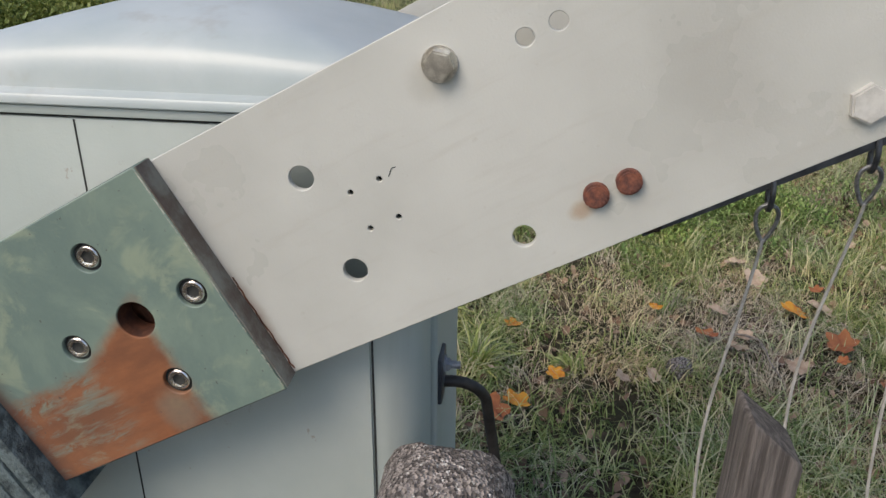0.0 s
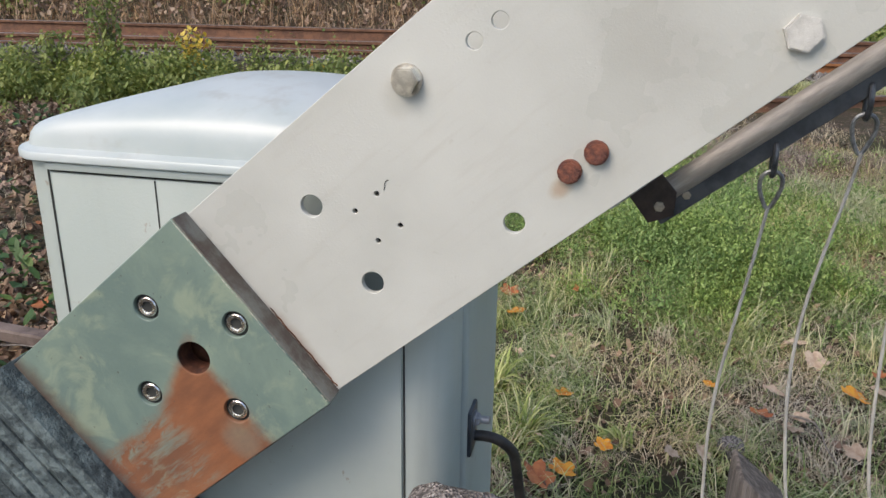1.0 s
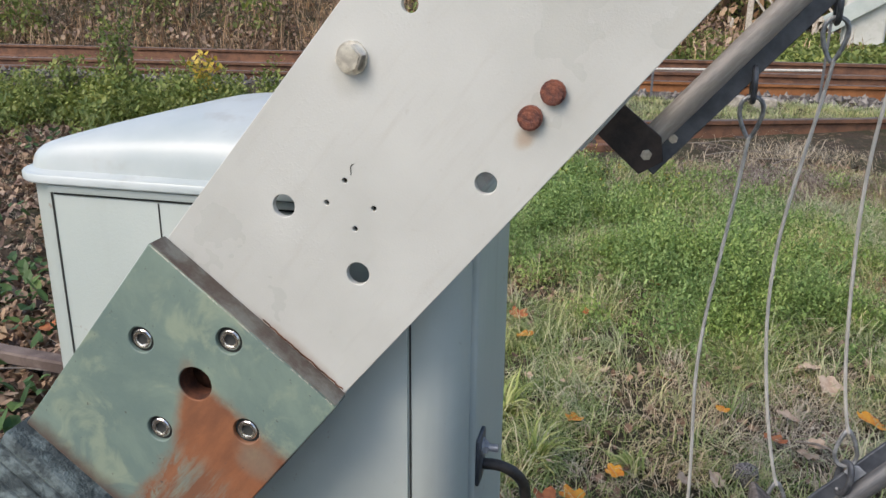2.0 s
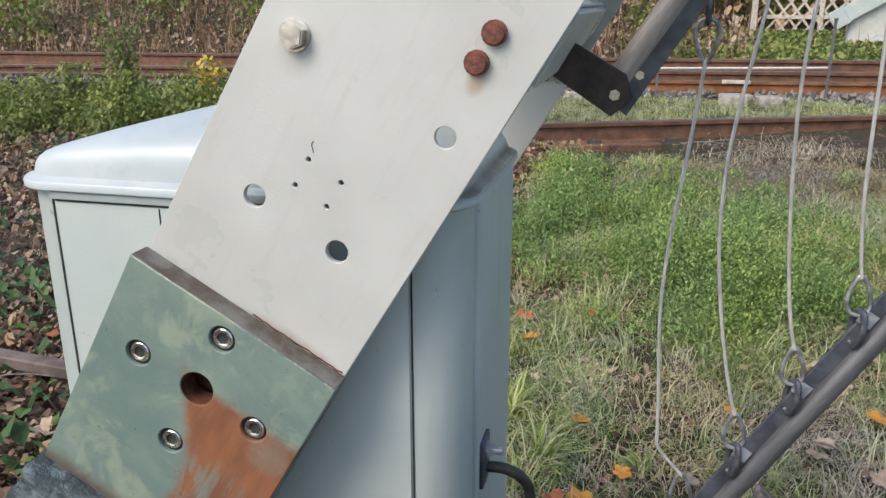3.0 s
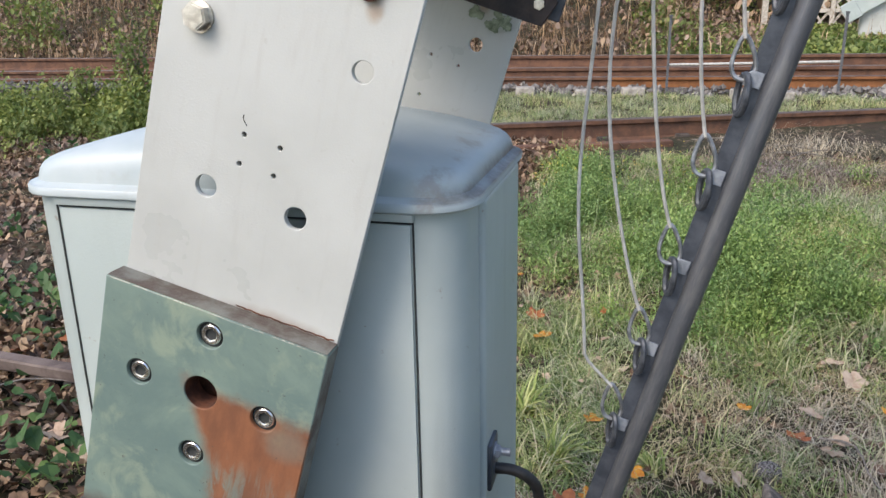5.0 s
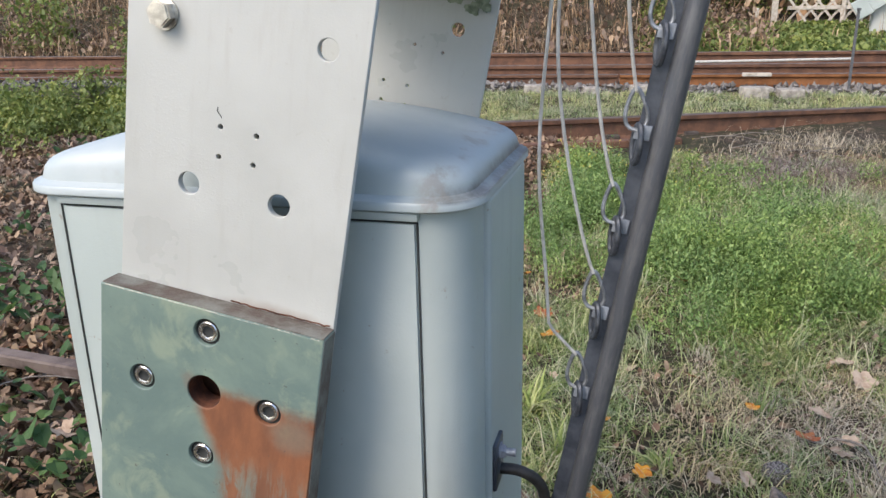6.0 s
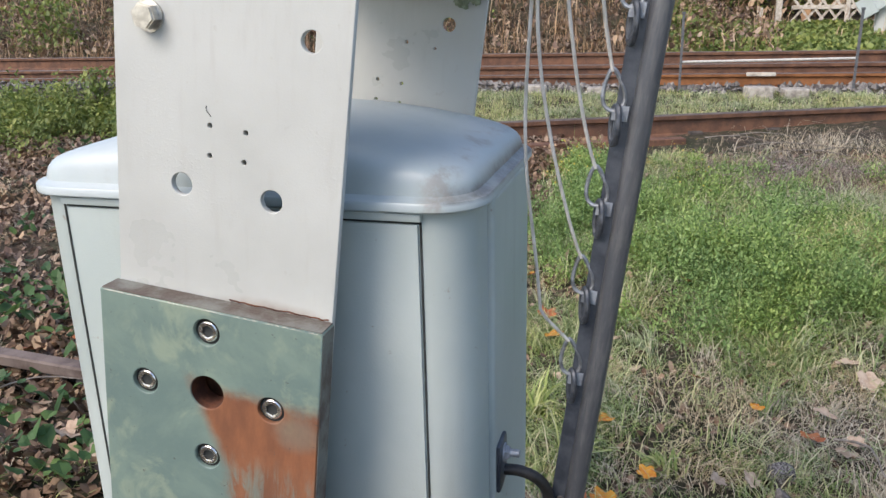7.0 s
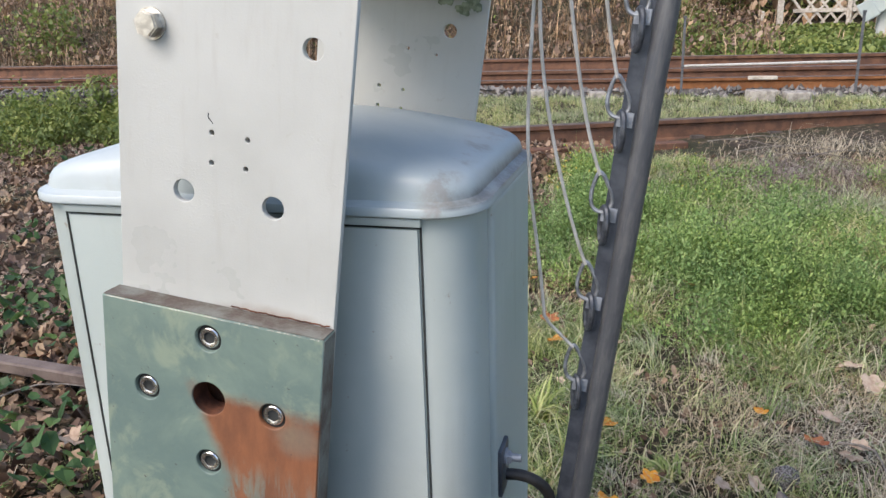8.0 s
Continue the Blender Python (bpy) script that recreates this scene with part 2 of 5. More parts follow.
M_BAR = mat_simple("grey-brown rusted bar", (0.085, 0.060, 0.050), (0.165, 0.125, 0.105), 9, 0.8, 0.1, 0.5, 120, 0.004)
M_SLEEPER = mat_simple("dark wooden sleeper", (0.04, 0.032, 0.028), (0.10, 0.08, 0.065), 12, 0.9, 0.0, 0.8, 60, 0.01)
M_CONCRETE = mat_simple("grey concrete", (0.22, 0.195, 0.165), (0.42, 0.38, 0.325), 20, 0.9, 0.0, 0.6, 160, 0.003)
M_FENCE = mat_simple("weathered whitewashed wood", (0.34, 0.29, 0.23), (0.55, 0.50, 0.42), 18, 0.85, 0.0, 0.5, 90, 0.004)
M_GROUND = mat_ground()


def mat_aggregate():
    k = Mat("washed aggregate concrete", 0.85)
    vo = k.n("ShaderNodeTexVoronoi", Vector=k.coord, Scale=320.0)
    g = k.n("ShaderNodeRGBToBW", Color=vo.outputs["Color"]).outputs[0]
    c = k.mix(k.ramp(g, 0.25, 0.8), (0.07, 0.06, 0.055), (0.33, 0.29, 0.265))
    c = k.mix(k.ramp(k.noise(200.0, 2), 0.62, 0.68), c, (0.55, 0.53, 0.5))
    k.bump(k.math("ADD", vo.outputs["Distance"], k.noise(60.0, 5, 0.7)), 0.9, 0.006)
    return k.done(c)


def mat_greywood():
    k = Mat("grey weathered post wood", 0.85)
    st = k.stretch(1, 1, 0.05)
    f = k.noise(160.0, 6, 0.7, st)
    c = k.mix(k.ramp(f, 0.38, 0.62), (0.04, 0.036, 0.034), (0.19, 0.168, 0.155))
    c = k.mix(k.math("MULTIPLY", k.noise(9.0, 4), 0.5), c, (0.13, 0.105, 0.09))
    k.bump(f, 1.0, 0.006)
    return k.done(c)


def mat_stone():
    k = Mat("ballast stone", 0.9)
    r = k.island()
    c = k.mix(r, (0.07, 0.062, 0.055), (0.26, 0.235, 0.21))
    k.bump(k.noise(60.0, 4), 0.5, 0.006)
    return k.done(c)


M_AGG = mat_aggregate()
M_POST = mat_greywood()
M_PALEWOOD = mat_simple("pale bleached slat wood", (0.40, 0.36, 0.30), (0.60, 0.56, 0.49), 60, 0.8, 0.0, 0.5, 200, 0.003, vec=(1, 1, 0.1))
M_STONE = mat_stone()
M_LICHEN = mat_simple("pale green lichen", (0.16, 0.19, 0.12), (0.34, 0.38, 0.27), 90, 0.95, 0.0, 0.8, 220, 0.003)
M_BLADE = mat_leafy("grass blades", [(0.10, 0.16, 0.055), (0.20, 0.28, 0.10), (0.32, 0.40, 0.165), (0.52, 0.54, 0.30)])
M_PALEGRASS = mat_leafy("yellowing grass", [(0.25, 0.34, 0.15), (0.42, 0.49, 0.26), (0.60, 0.60, 0.39), (0.68, 0.62, 0.47)])
M_STRAW = mat_leafy("dead straw", [(0.28, 0.23, 0.17), (0.52, 0.45, 0.34), (0.66, 0.59, 0.47), (0.36, 0.29, 0.21)], 0.7, 0.2)
M_HERB = mat_leafy("small green leaves", [(0.10, 0.18, 0.058), (0.185, 0.305, 0.095), (0.28, 0.41, 0.14), (0.41, 0.53, 0.215)])
M_WEED = mat_leafy("roadside weed leaves", [(0.09, 0.14, 0.04), (0.18, 0.25, 0.07), (0.32, 0.36, 0.12), (0.12, 0.175, 0.055)])
M_IVY = mat_leafy("dark low leaves", [(0.03, 0.075, 0.03), (0.065, 0.14, 0.05), (0.13, 0.22, 0.07)])
M_YELLOW = mat_leafy("yellow leaves", [(0.58, 0.42, 0.05), (0.70, 0.56, 0.14), (0.45, 0.36, 0.06)])
M_HEAP = mat_leafy("grey-brown dead twigs", [(0.09, 0.066, 0.058), (0.20, 0.152, 0.135), (0.45, 0.385, 0.34), (0.13, 0.094, 0.084)], 0.8, 0.05)
M_LITTER = mat_leafy("brown leaf litter", [(0.085, 0.050, 0.038), (0.20, 0.13, 0.098), (0.40, 0.30, 0.225), (0.13, 0.076, 0.060)], 0.7, 0.1)
M_BRUSH = mat_leafy("dry brown stems", [(0.15, 0.088, 0.055), (0.34, 0.22, 0.14), (0.58, 0.44, 0.31)], 0.8, 0.05)
M_TWIG = mat_simple("grey twigs", (0.12, 0.10, 0.085), (0.24, 0.21, 0.18), 40, 0.85)


def mat_leafone(name, a, b):
    k = Mat(name, 0.6, 0.0, 0.3)
    f = k.noise(40.0, 5, 0.7)
    c = k.mix(k.ramp(f, 0.35, 0.65), a, b)
    c = k.mix(k.math("MULTIPLY", k.rand(), 0.35), c, (0.12, 0.06, 0.03))
    k.bump(k.noise(70.0, 4), 0.5, 0.003)
    return k.done(c)


M_LEAF_ORANGE = mat_leafone("orange fallen leaf", (0.50, 0.16, 0.02), (0.62, 0.30, 0.03))
M_LEAF_BEIGE = mat_leafone("beige dry leaf", (0.36, 0.25, 0.17), (0.52, 0.40, 0.29))
M_LEAF_RED = mat_leafone("rust red leaf", (0.26, 0.075, 0.03), (0.38, 0.14, 0.05))

# ---- mesh helpers ----


def empty(name, m=None):
    ob = new(name)
    ob.empty_display_size = 0.05
    if m is not None:
        ob.matrix_world = m
    return ob


def finish(bm, name, smooth=False):
    bmesh.ops.recalc_face_normals(bm, faces=bm.faces)
    me = bpy.data.meshes.new(name)
    bm.to_mesh(me)
    bm.free()
    if smooth:
        me.shade_smooth()
        me.set_sharp_from_angle(angle=radians(38))
    return me


def part(name, bm, material, parent=None, label="", smooth=False):
    """One mesh object from a bmesh (or a mesh) under a thing or a part."""
    me = bm if isinstance(bm, bpy.types.Mesh) else finish(bm, name, smooth)
    if not me.materials:
        me.materials.append(material)
    ob = new(name, me)
    if parent is not None:
        ob.parent = parent
    return tagged(ob, label)


def box_bm(x0, x1, y0, y1, z0, z1, bevel=0.0, seg=1):
    bm = bmesh.new()
    bmesh.ops.create_cube(bm, size=1.0)
    for v in bm.verts:
        v.co = ((x0 + x1) / 2 + v.co.x * (x1 - x0), (y0 + y1) / 2 + v.co.y * (y1 - y0), (z0 + z1) / 2 + v.co.z * (z1 - z0))
    if bevel:
        bmesh.ops.bevel(bm, geom=bm.edges[:], offset=bevel, segments=seg, affect="EDGES", profile=0.6)
    return bm


def cyl_bm(bm, m, r, h, seg=24, r2=None):
    """A cylinder or cone along the local z of m, centred."""
    bmesh.ops.create_cone(bm, cap_ends=True, segments=seg, radius1=r, radius2=r if r2 is None else r2, depth=h, matrix=m)
    return bm


def sheet(outline, holes, y0, y1, bevel=0.0008, seg=28):
    """A flat plate in the xz plane from y0 to y1, with round holes (x, z, r)."""
    cu = bpy.data.curves.new("sheet", "CURVE")
    cu.dimensions, cu.fill_mode = "2D", "BOTH"
    cu.extrude, cu.bevel_depth, cu.bevel_resolution = (y1 - y0) / 2 - bevel, bevel, 1
    cu.offset = -bevel
    rings = [outline] + [[(x + r * math.cos(a), z + r * math.sin(a)) for a in (i * 2 * math.pi / n for i in range(n))]
                         for x, z, r in holes for n in (seg if r > 0.005 else 10,)]
    for ring in rings:
        sp = cu.splines.new("POLY")
        sp.points.add(len(ring) - 1)
        for p, (x, z) in zip(sp.points, ring):
            p.co = (x, z, 0, 1)
        sp.use_cyclic_u = True
    ob = bpy.data.objects.new("sheet", cu)
    scene.collection.objects.link(ob)
    me = bpy.data.meshes.new_from_object(ob.evaluated_get(bpy.context.evaluated_depsgraph_get()))
    bpy.data.objects.remove(ob)
    bpy.data.curves.remove(cu)
    wm = bmesh.new()
    wm.from_mesh(me)
    bmesh.ops.remove_doubles(wm, verts=wm.verts, dist=0.00002)
    wm.to_mesh(me)
    wm.free()
    me.transform(pose(0, (y0 + y1) / 2, 0, 90))
    me.materials.clear()
    return me


def tube_bm(pts, r, seg=10, closed=False, r_end=None):
    """A round bar along points."""
    bm = bmesh.new()
    pts = [Vector(p) for p in pts]
    n = len(pts)
    rings, up = [], None
    for i, p in enumerate(pts):
        a, b = (pts[i - 1], pts[(i + 1) % n]) if closed else (pts[max(i - 1, 0)], pts[min(i + 1, n - 1)])
        d = (b - a).normalized()
        if up is None:
            up = d.orthogonal().normalized()
        up = (up - d * up.dot(d)).normalized()
        side = d.cross(up)
        rr = r if r_end is None else r + (r_end - r) * i / (n - 1)
        rings.append([bm.verts.new(p + (up * math.cos(k * 2 * math.pi / seg) + side * math.sin(k * 2 * math.pi / seg)) * rr) for k in range(seg)])
    for i in range(n if closed else n - 1):
        A, B = rings[i], rings[(i + 1) % n]
        for k in range(seg):
            bm.faces.new((A[k], A[(k + 1) % seg], B[(k + 1) % seg], B[k]))
    if not closed:
        bm.faces.new(rings[0])
        bm.faces.new(rings[-1])
    return bm


def hex_bm(r, h, washer=0.0, round_top=0.0015):
    """A hexagon bolt head standing on y = 0 and rising towards -y."""
    bm = bmesh.new()
    cyl_bm(bm, pose(0, -h / 2, 0, 90), r, h, 6)
    top = [e for e in bm.edges if all(v.co.y < -h * 0.9 for v in e.verts)]
    bmesh.ops.bevel(bm, geom=top, offset=round_top, segments=2, affect="EDGES")
    if washer:
        cyl_bm(bm, pose(0, -0.0012, 0, 90), washer, 0.0024, 28)
    return bm


def socket_bm(r, h, hexr):
    """A socket-head screw: a ring wall with a hexagonal pit, top at y = 0."""
    bm = bmesh.new()
    n = 24

    def ring(rad, y, hexed=False):
        out = []
        for i in range(n):
            a = i * 2 * math.pi / n
            q = rad
            if hexed:
                q = rad * math.cos(math.pi / 6) / math.cos((a % (math.pi / 3)) - math.pi / 6)
            out.append(bm.verts.new((q * math.cos(a), y, q * math.sin(a))))
        return out
    loops = [ring(r, h), ring(r, 0.0012), ring(r * 0.9, 0.0), ring(hexr * 1.22, 0.0), ring(hexr, 0.0008, True), ring(hexr, 0.007, True)]
    for A, B in zip(loops, loops[1:]):
        for i in range(n):
            bm.faces.new((A[i], A[(i + 1) % n], B[(i + 1) % n], B[i]))
    bm.faces.new(loops[-1])
    return bm

# ---- ground ----
def smooth(a, b, x):
    t = min(max((x - a) / (b - a), 0.0), 1.0)
    return t * t * (3 - 2 * t)


def gz(x, y):
    """Height of the ground: level by the barrier, rising to the track bed and to a bank behind it."""
    z = 0.27 * smooth(1.9, 5.2, y) + 0.13 * smooth(5.2, 7.2, y) + 0.12 * smooth(9.8, 11.5, y) + 0.25 * smooth(11.5, 16, y)
    z += (0.9 * smooth(10.6, 13.5, y) + 1.6 * smooth(13, 22, y)) * smooth(1.8, -0.8, x)
    z += 2.5 * smooth(17, 34, y) + 0.025 * noise.noise((x * 1.7, y * 1.7, 0)) + 0.012 * noise.noise((x * 6, y * 6, 3))
    return z


def make_ground():
    xs = np.concatenate([[-400, -120, -50], np.linspace(-24, -6.2, 46), np.linspace(-6, 6, 121), np.linspace(6.2, 24, 46), [50, 120, 400]])
    ys = np.concatenate([[-400, -100, -30, -10], np.linspace(-4, 6, 101), np.linspace(6.15, 20, 80), np.linspace(21, 40, 20), [60, 120, 400]])
    vs = [(x, y, gz(x, y)) for y in ys for x in xs]
    w = len(xs)
    fs = [(j * w + i, j * w + i + 1, (j + 1) * w + i + 1, (j + 1) * w + i) for j in range(len(ys) - 1) for i in range(w - 1)]
    me = bpy.data.meshes.new("ground")
    me.from_pydata(vs, [], fs)
    me.shade_smooth()
    tagged(part("ground", me, M_GROUND), "bare soil with leaf litter, moss and grass", "ground", "", "structure")


make_ground()

# ---- rails ----
RAIL = [(-0.075, 0), (0.075, 0), (0.075, 0.012), (0.012, 0.032), (0.009, 0.125), (0.034, 0.138), (0.036, 0.166), (0.028, 0.172),
        (-0.028, 0.172), (-0.036, 0.166), (-0.034, 0.138), (-0.009, 0.125), (-0.012, 0.032), (-0.075, 0.012)]


CLIP = finish(box_bm(-0.05, 0.05, -0.025, 0.025, -0.016, 0.016, 0.005), "clip")


def rail_thing(name, p0, p1, mat, label, height=0.172, bend=0.0, steps=14):
    """A rail whose head runs from p0 to p1, bowed sideways by bend."""
    bm = bmesh.new()
    a, b = Vector(p0), Vector(p1)
    d = (b - a).normalized()
    side = Vector((d.y, -d.x, 0)).normalized()
    rings = []
    for i in range(steps + 1):
        t = i / steps
        c = a.lerp(b, t) + side * bend * 4 * t * (1 - t)
        rings.append([bm.verts.new(c + side * s + Vector((0, 0, h * height / 0.172 - height))) for s, h in RAIL])
    n = len(RAIL)
    for A, B in zip(rings, rings[1:]):
        for k in range(n):
            f = bm.faces.new((A[k], A[(k + 1) % n], B[(k + 1) % n], B[k]))
            f.material_index = 1 if 6 <= k <= 8 else 0
    me = finish(bm, name)
    me.materials.append(mat)
    me.materials.append(M_RAILTOP)
    ob = tagged(part(name, me, mat), label, "rail", "railway rails")
    for i in range(int(min((b - a).length, 12) / 0.6)):
        t = (i + 0.5) * 0.6 / (b - a).length
        if (b - a).length > 20 and a.x < -10:
            t = 1 - t
        for sd in (-1, 1):
            c = part("clip", CLIP, M_SLEEPER, ob)
            c.matrix_basis = Matrix.Translation(a.lerp(b, t) + side * 0.062 * sd + Vector((0, 0, 0.03 - height))) @ pose(0, 0, 0, 0, 0, math.degrees(math.atan2(d.y, d.x)))
    return ob


rail_thing("rail", (-30, 7.6, 0.285), (0.0, 7.6, 0.510), M_RAIL, "brown rusted outer rail of the main track on ballast", 0.15)
rail_thing("rail", (0.02, 7.6, 0.510), (30, 7.6, 0.735), M_RAILORANGE, "orange rusted outer rail of the main track on ballast", 0.15)
rail_thing("rail", (-30, 7.80, 0.365), (30, 7.80, 0.815), M_RAIL, "brown rusted running rail beside an outer rail")
rail_thing("rail", (-30, 9.1, 0.55), (30, 9.1, 0.71), M_RAIL, "brown rusted far rail of the main track")
rail_thing("rail", (-1.3, 4.63, 0.415), (7.5, 8.2, 0.42), M_RAIL, "rusted siding rail half sunk in weeds", 0.165, 0.0)

ob = part("timber_plank", box_bm(-1.0, 0.9, -0.05, 0.05, -0.02, 0.03, 0.008, 2), M_RAIL)
ob.matrix_basis = pose(-0.25, 4.72, gz(-0.25, 4.72), 0, 0, 22)
tagged(ob, "reddish-brown rotten timber half sunk beside the siding rail", "timber")

# ---- the drive housing ----
HW, Y0, Y1, CR = 0.268, 0.06, 0.412, 0.05


def round_rect(hw, y0, y1, r, seg=7):
    pts = []
    for cx, cy, a0 in ((hw - r, y0 + r, -90), (hw - r, y1 - r, 0), (-hw + r, y1 - r, 90), (-hw + r, y0 + r, 180)):
        for i in range(seg + 1):
            a = radians(a0 + 90 * i / seg)
            pts.append((cx + r * math.cos(a), cy + r * math.sin(a)))
    return pts


def loft(rings, cap0=True, cap1=True):
    bm = bmesh.new()
    vr = [[bm.verts.new(p) for p in ring] for ring in rings]
    n = len(vr[0])
    for A, B in zip(vr, vr[1:]):
        for k in range(n):
            bm.faces.new((A[k], A[(k + 1) % n], B[(k + 1) % n], B[k]))
    if cap0:
        bm.faces.new(vr[0])
    if cap1:
        bm.faces.new(vr[-1])
    return bm


def make_housing():
    h = tagged(empty("barrier_machine"), "grey-green metal level crossing barrier machine housing with domed lid", "barrier machine")

    def ring(g, z, r=None):
        return [(x, y, z) for x, y in round_rect(HW + g, Y0 - g, Y1 + g, (CR if r is None else r) + g)]
    part("body", loft([ring(-0.004, -0.02), ring(0, -0.02), ring(0, 1.041)]), M_HOUSE, h, "", True)
    # right side: the rear sheet overlaps the front one in a soft step
    part("side_seam", box_bm(HW - 0.012, HW + 0.0075, 0.146, Y1 - CR + 0.012, 0.02, 1.036, 0.0072, 5), M_HOUSE, h, "overlapping side sheet", True)
    # front door, a hair behind its frame, with dark joints
    part("door", box_bm(-0.2145, 0.2145, Y0 - 0.0035, Y0 + 0.004, 0.03, 1.027, 0.0015, 2), M_HOUSE, h, "flat front door", True)
    for x in (-0.220, 0.217):
        part("door_joint", box_bm(x - 0.0010, x + 0.0010, Y0 - 0.0012, Y0 + 0.003, 0.03, 1.029), M_SEAM_SHADE, h)
    part("door_joint", box_bm(-0.0785, -0.0765, Y0 - 0.0039, Y0 - 0.002, 0.03, 1.026), M_SEAM_SHADE, h)
    part("door_joint", box_bm(-0.217, 0.217, Y0 - 0.0012, Y0 + 0.003, 1.0272, 1.0300), M_SEAM_SHADE, h)
    part("drip_strip", box_bm(-0.219, 0.219, Y0 - 0.0075, Y0 + 0.004, 1.0305, 1.0395, 0.002, 2), M_HOUSE, h, "narrow strip over the door", True)
    # domed lid in its own space
    def outline(hw, y0, y1, r):
        base, fine = round_rect(hw, y0, y1, r, 9), []
        for p, q in zip(base, base[1:] + base[:1]):
            n = 14 if math.dist(p, q) > 0.1 else 1
            fine += [(p[0] + (q[0] - p[0]) * i / n, p[1] + (q[1] - p[1]) * i / n) for i in range(n)]
        return fine
    rings = []
    for g, z in ((0.000, 0.0), (0.0115, 0.0), (0.0130, 0.0015), (0.0130, 0.0085), (0.0115, 0.0105), (0.0062, 0.0114), (0.0045, 0.0132), (0.0022, 0.0140), (0.0004, 0.0150)):
        rings.append([(x, y, z) for x, y in outline(HW + g, Y0 - g, Y1 + g, CR + g)])
    cy = (Y0 + Y1) / 2
    for s, end, more in ((0.998, 0.0190, 0.002), (0.990, 0.0265, 0.006), (0.975, 0.0325, 0.010), (0.953, 0.0372, 0.0135), (0.92, 0.0412, 0.0162), (0.87, 0.0455, 0.0182), (0.80, 0.0508, 0.0190),
                         (0.71, 0.0575, 0.0180), (0.60, 0.0650, 0.0150), (0.47, 0.0735, 0.0100), (0.34, 0.0812, 0.0052), (0.2, 0.0870, 0.0018), (0.07, 0.0895, 0.0)):
        rings.append([(x * s, cy + (y - cy) * s, end + more * (1 - (x / HW) ** 2)) for x, y in outline(HW, Y0, Y1, CR + 0.02 * (1 - s))])
    ob = part("lid", loft(rings), M_LID, h, "domed lid with a flanged rim", True)
    ob.location.z = 1.041
    # cable gland on the right side
    g = part("cable_flange", box_bm(HW + 0.006, HW + 0.013, 0.153, 0.197, 0.652, 0.718, 0.004, 2), M_FLANGE, h, "black cable flange", True)
    bm = hex_bm(0.0095, 0.008, 0.012)
    cyl_bm(bm, pose(0, -0.012, 0, 90), 0.0052, 0.016, 14)
    bm.transform(pose(HW + 0.013, 0.176, 0.699, 0, 0, 90))
    part("flange_bolt", bm, M_TAB, g, "zinc bolt with nut", True)
    pts = [(HW + 0.006, 0.18, 0.672)]
    for i in range(15):
        a = radians(90 - i * 6.2)
        pts.append((HW + 0.016 + 0.050 * math.cos(a), 0.182 + 0.02 * i / 14, 0.624 + 0.046 * math.sin(a)))
    pts += [(HW + 0.072, 0.204, 0.585), (HW + 0.080, 0.208, 0.53), (HW + 0.094, 0.213, 0.42), (HW + 0.108, 0.218, 0.25), (HW + 0.112, 0.222, 0.0)]
    part("cable_hose", tube_bm(pts, 0.0075, 12), M_BLACK, h, "black hose running to the ground", True)
    return h


make_housing()

# ---- the swinging arm: x along it, z across it, the pivot at the origin ----
PZ = 0.85
REAR = 0.478
HOLES = [(0.2847, 0.0122, 0.0027), (0.2543, 0.0127, 0.0027), (0.2826, -0.0270, 0.0027), (0.2531, -0.0253, 0.0027), (0.2203, 0.0446, 0.0118),
         (0.2178, -0.0559, 0.0118), (0.3765, -0.0929, 0.0105), (0.4545, 0.063, 0.0078), (0.484, 0.062, 0.0078)]
ANGLES = [(0.0, 29.26), (0.5, 35.53), (1.0, 41.08), (1.5, 46.42), (3.0, 59.83), (3.5, 63.67), (4.0, 67.35), (4.5, 70.67), (6.0, 80.15),
          (6.5, 81.81), (7.0, 83.11), (7.5, 83.14), (8.0, 82.73)]
HOOK_U, HOOK_V, PITCH, ROD = 0.605, -0.231, 0.1105, 0.645
SKIRT_Y = 0.215
N_RODS = 7


def arm_pose(a):
    return pose(0, 0, PZ, 0, -a, 0)


def hook_point(i):
    """Eye i on the upper rail, in the arm's space."""
    return HOOK_U + PITCH * i, HOOK_V - 0.04 * PITCH * i


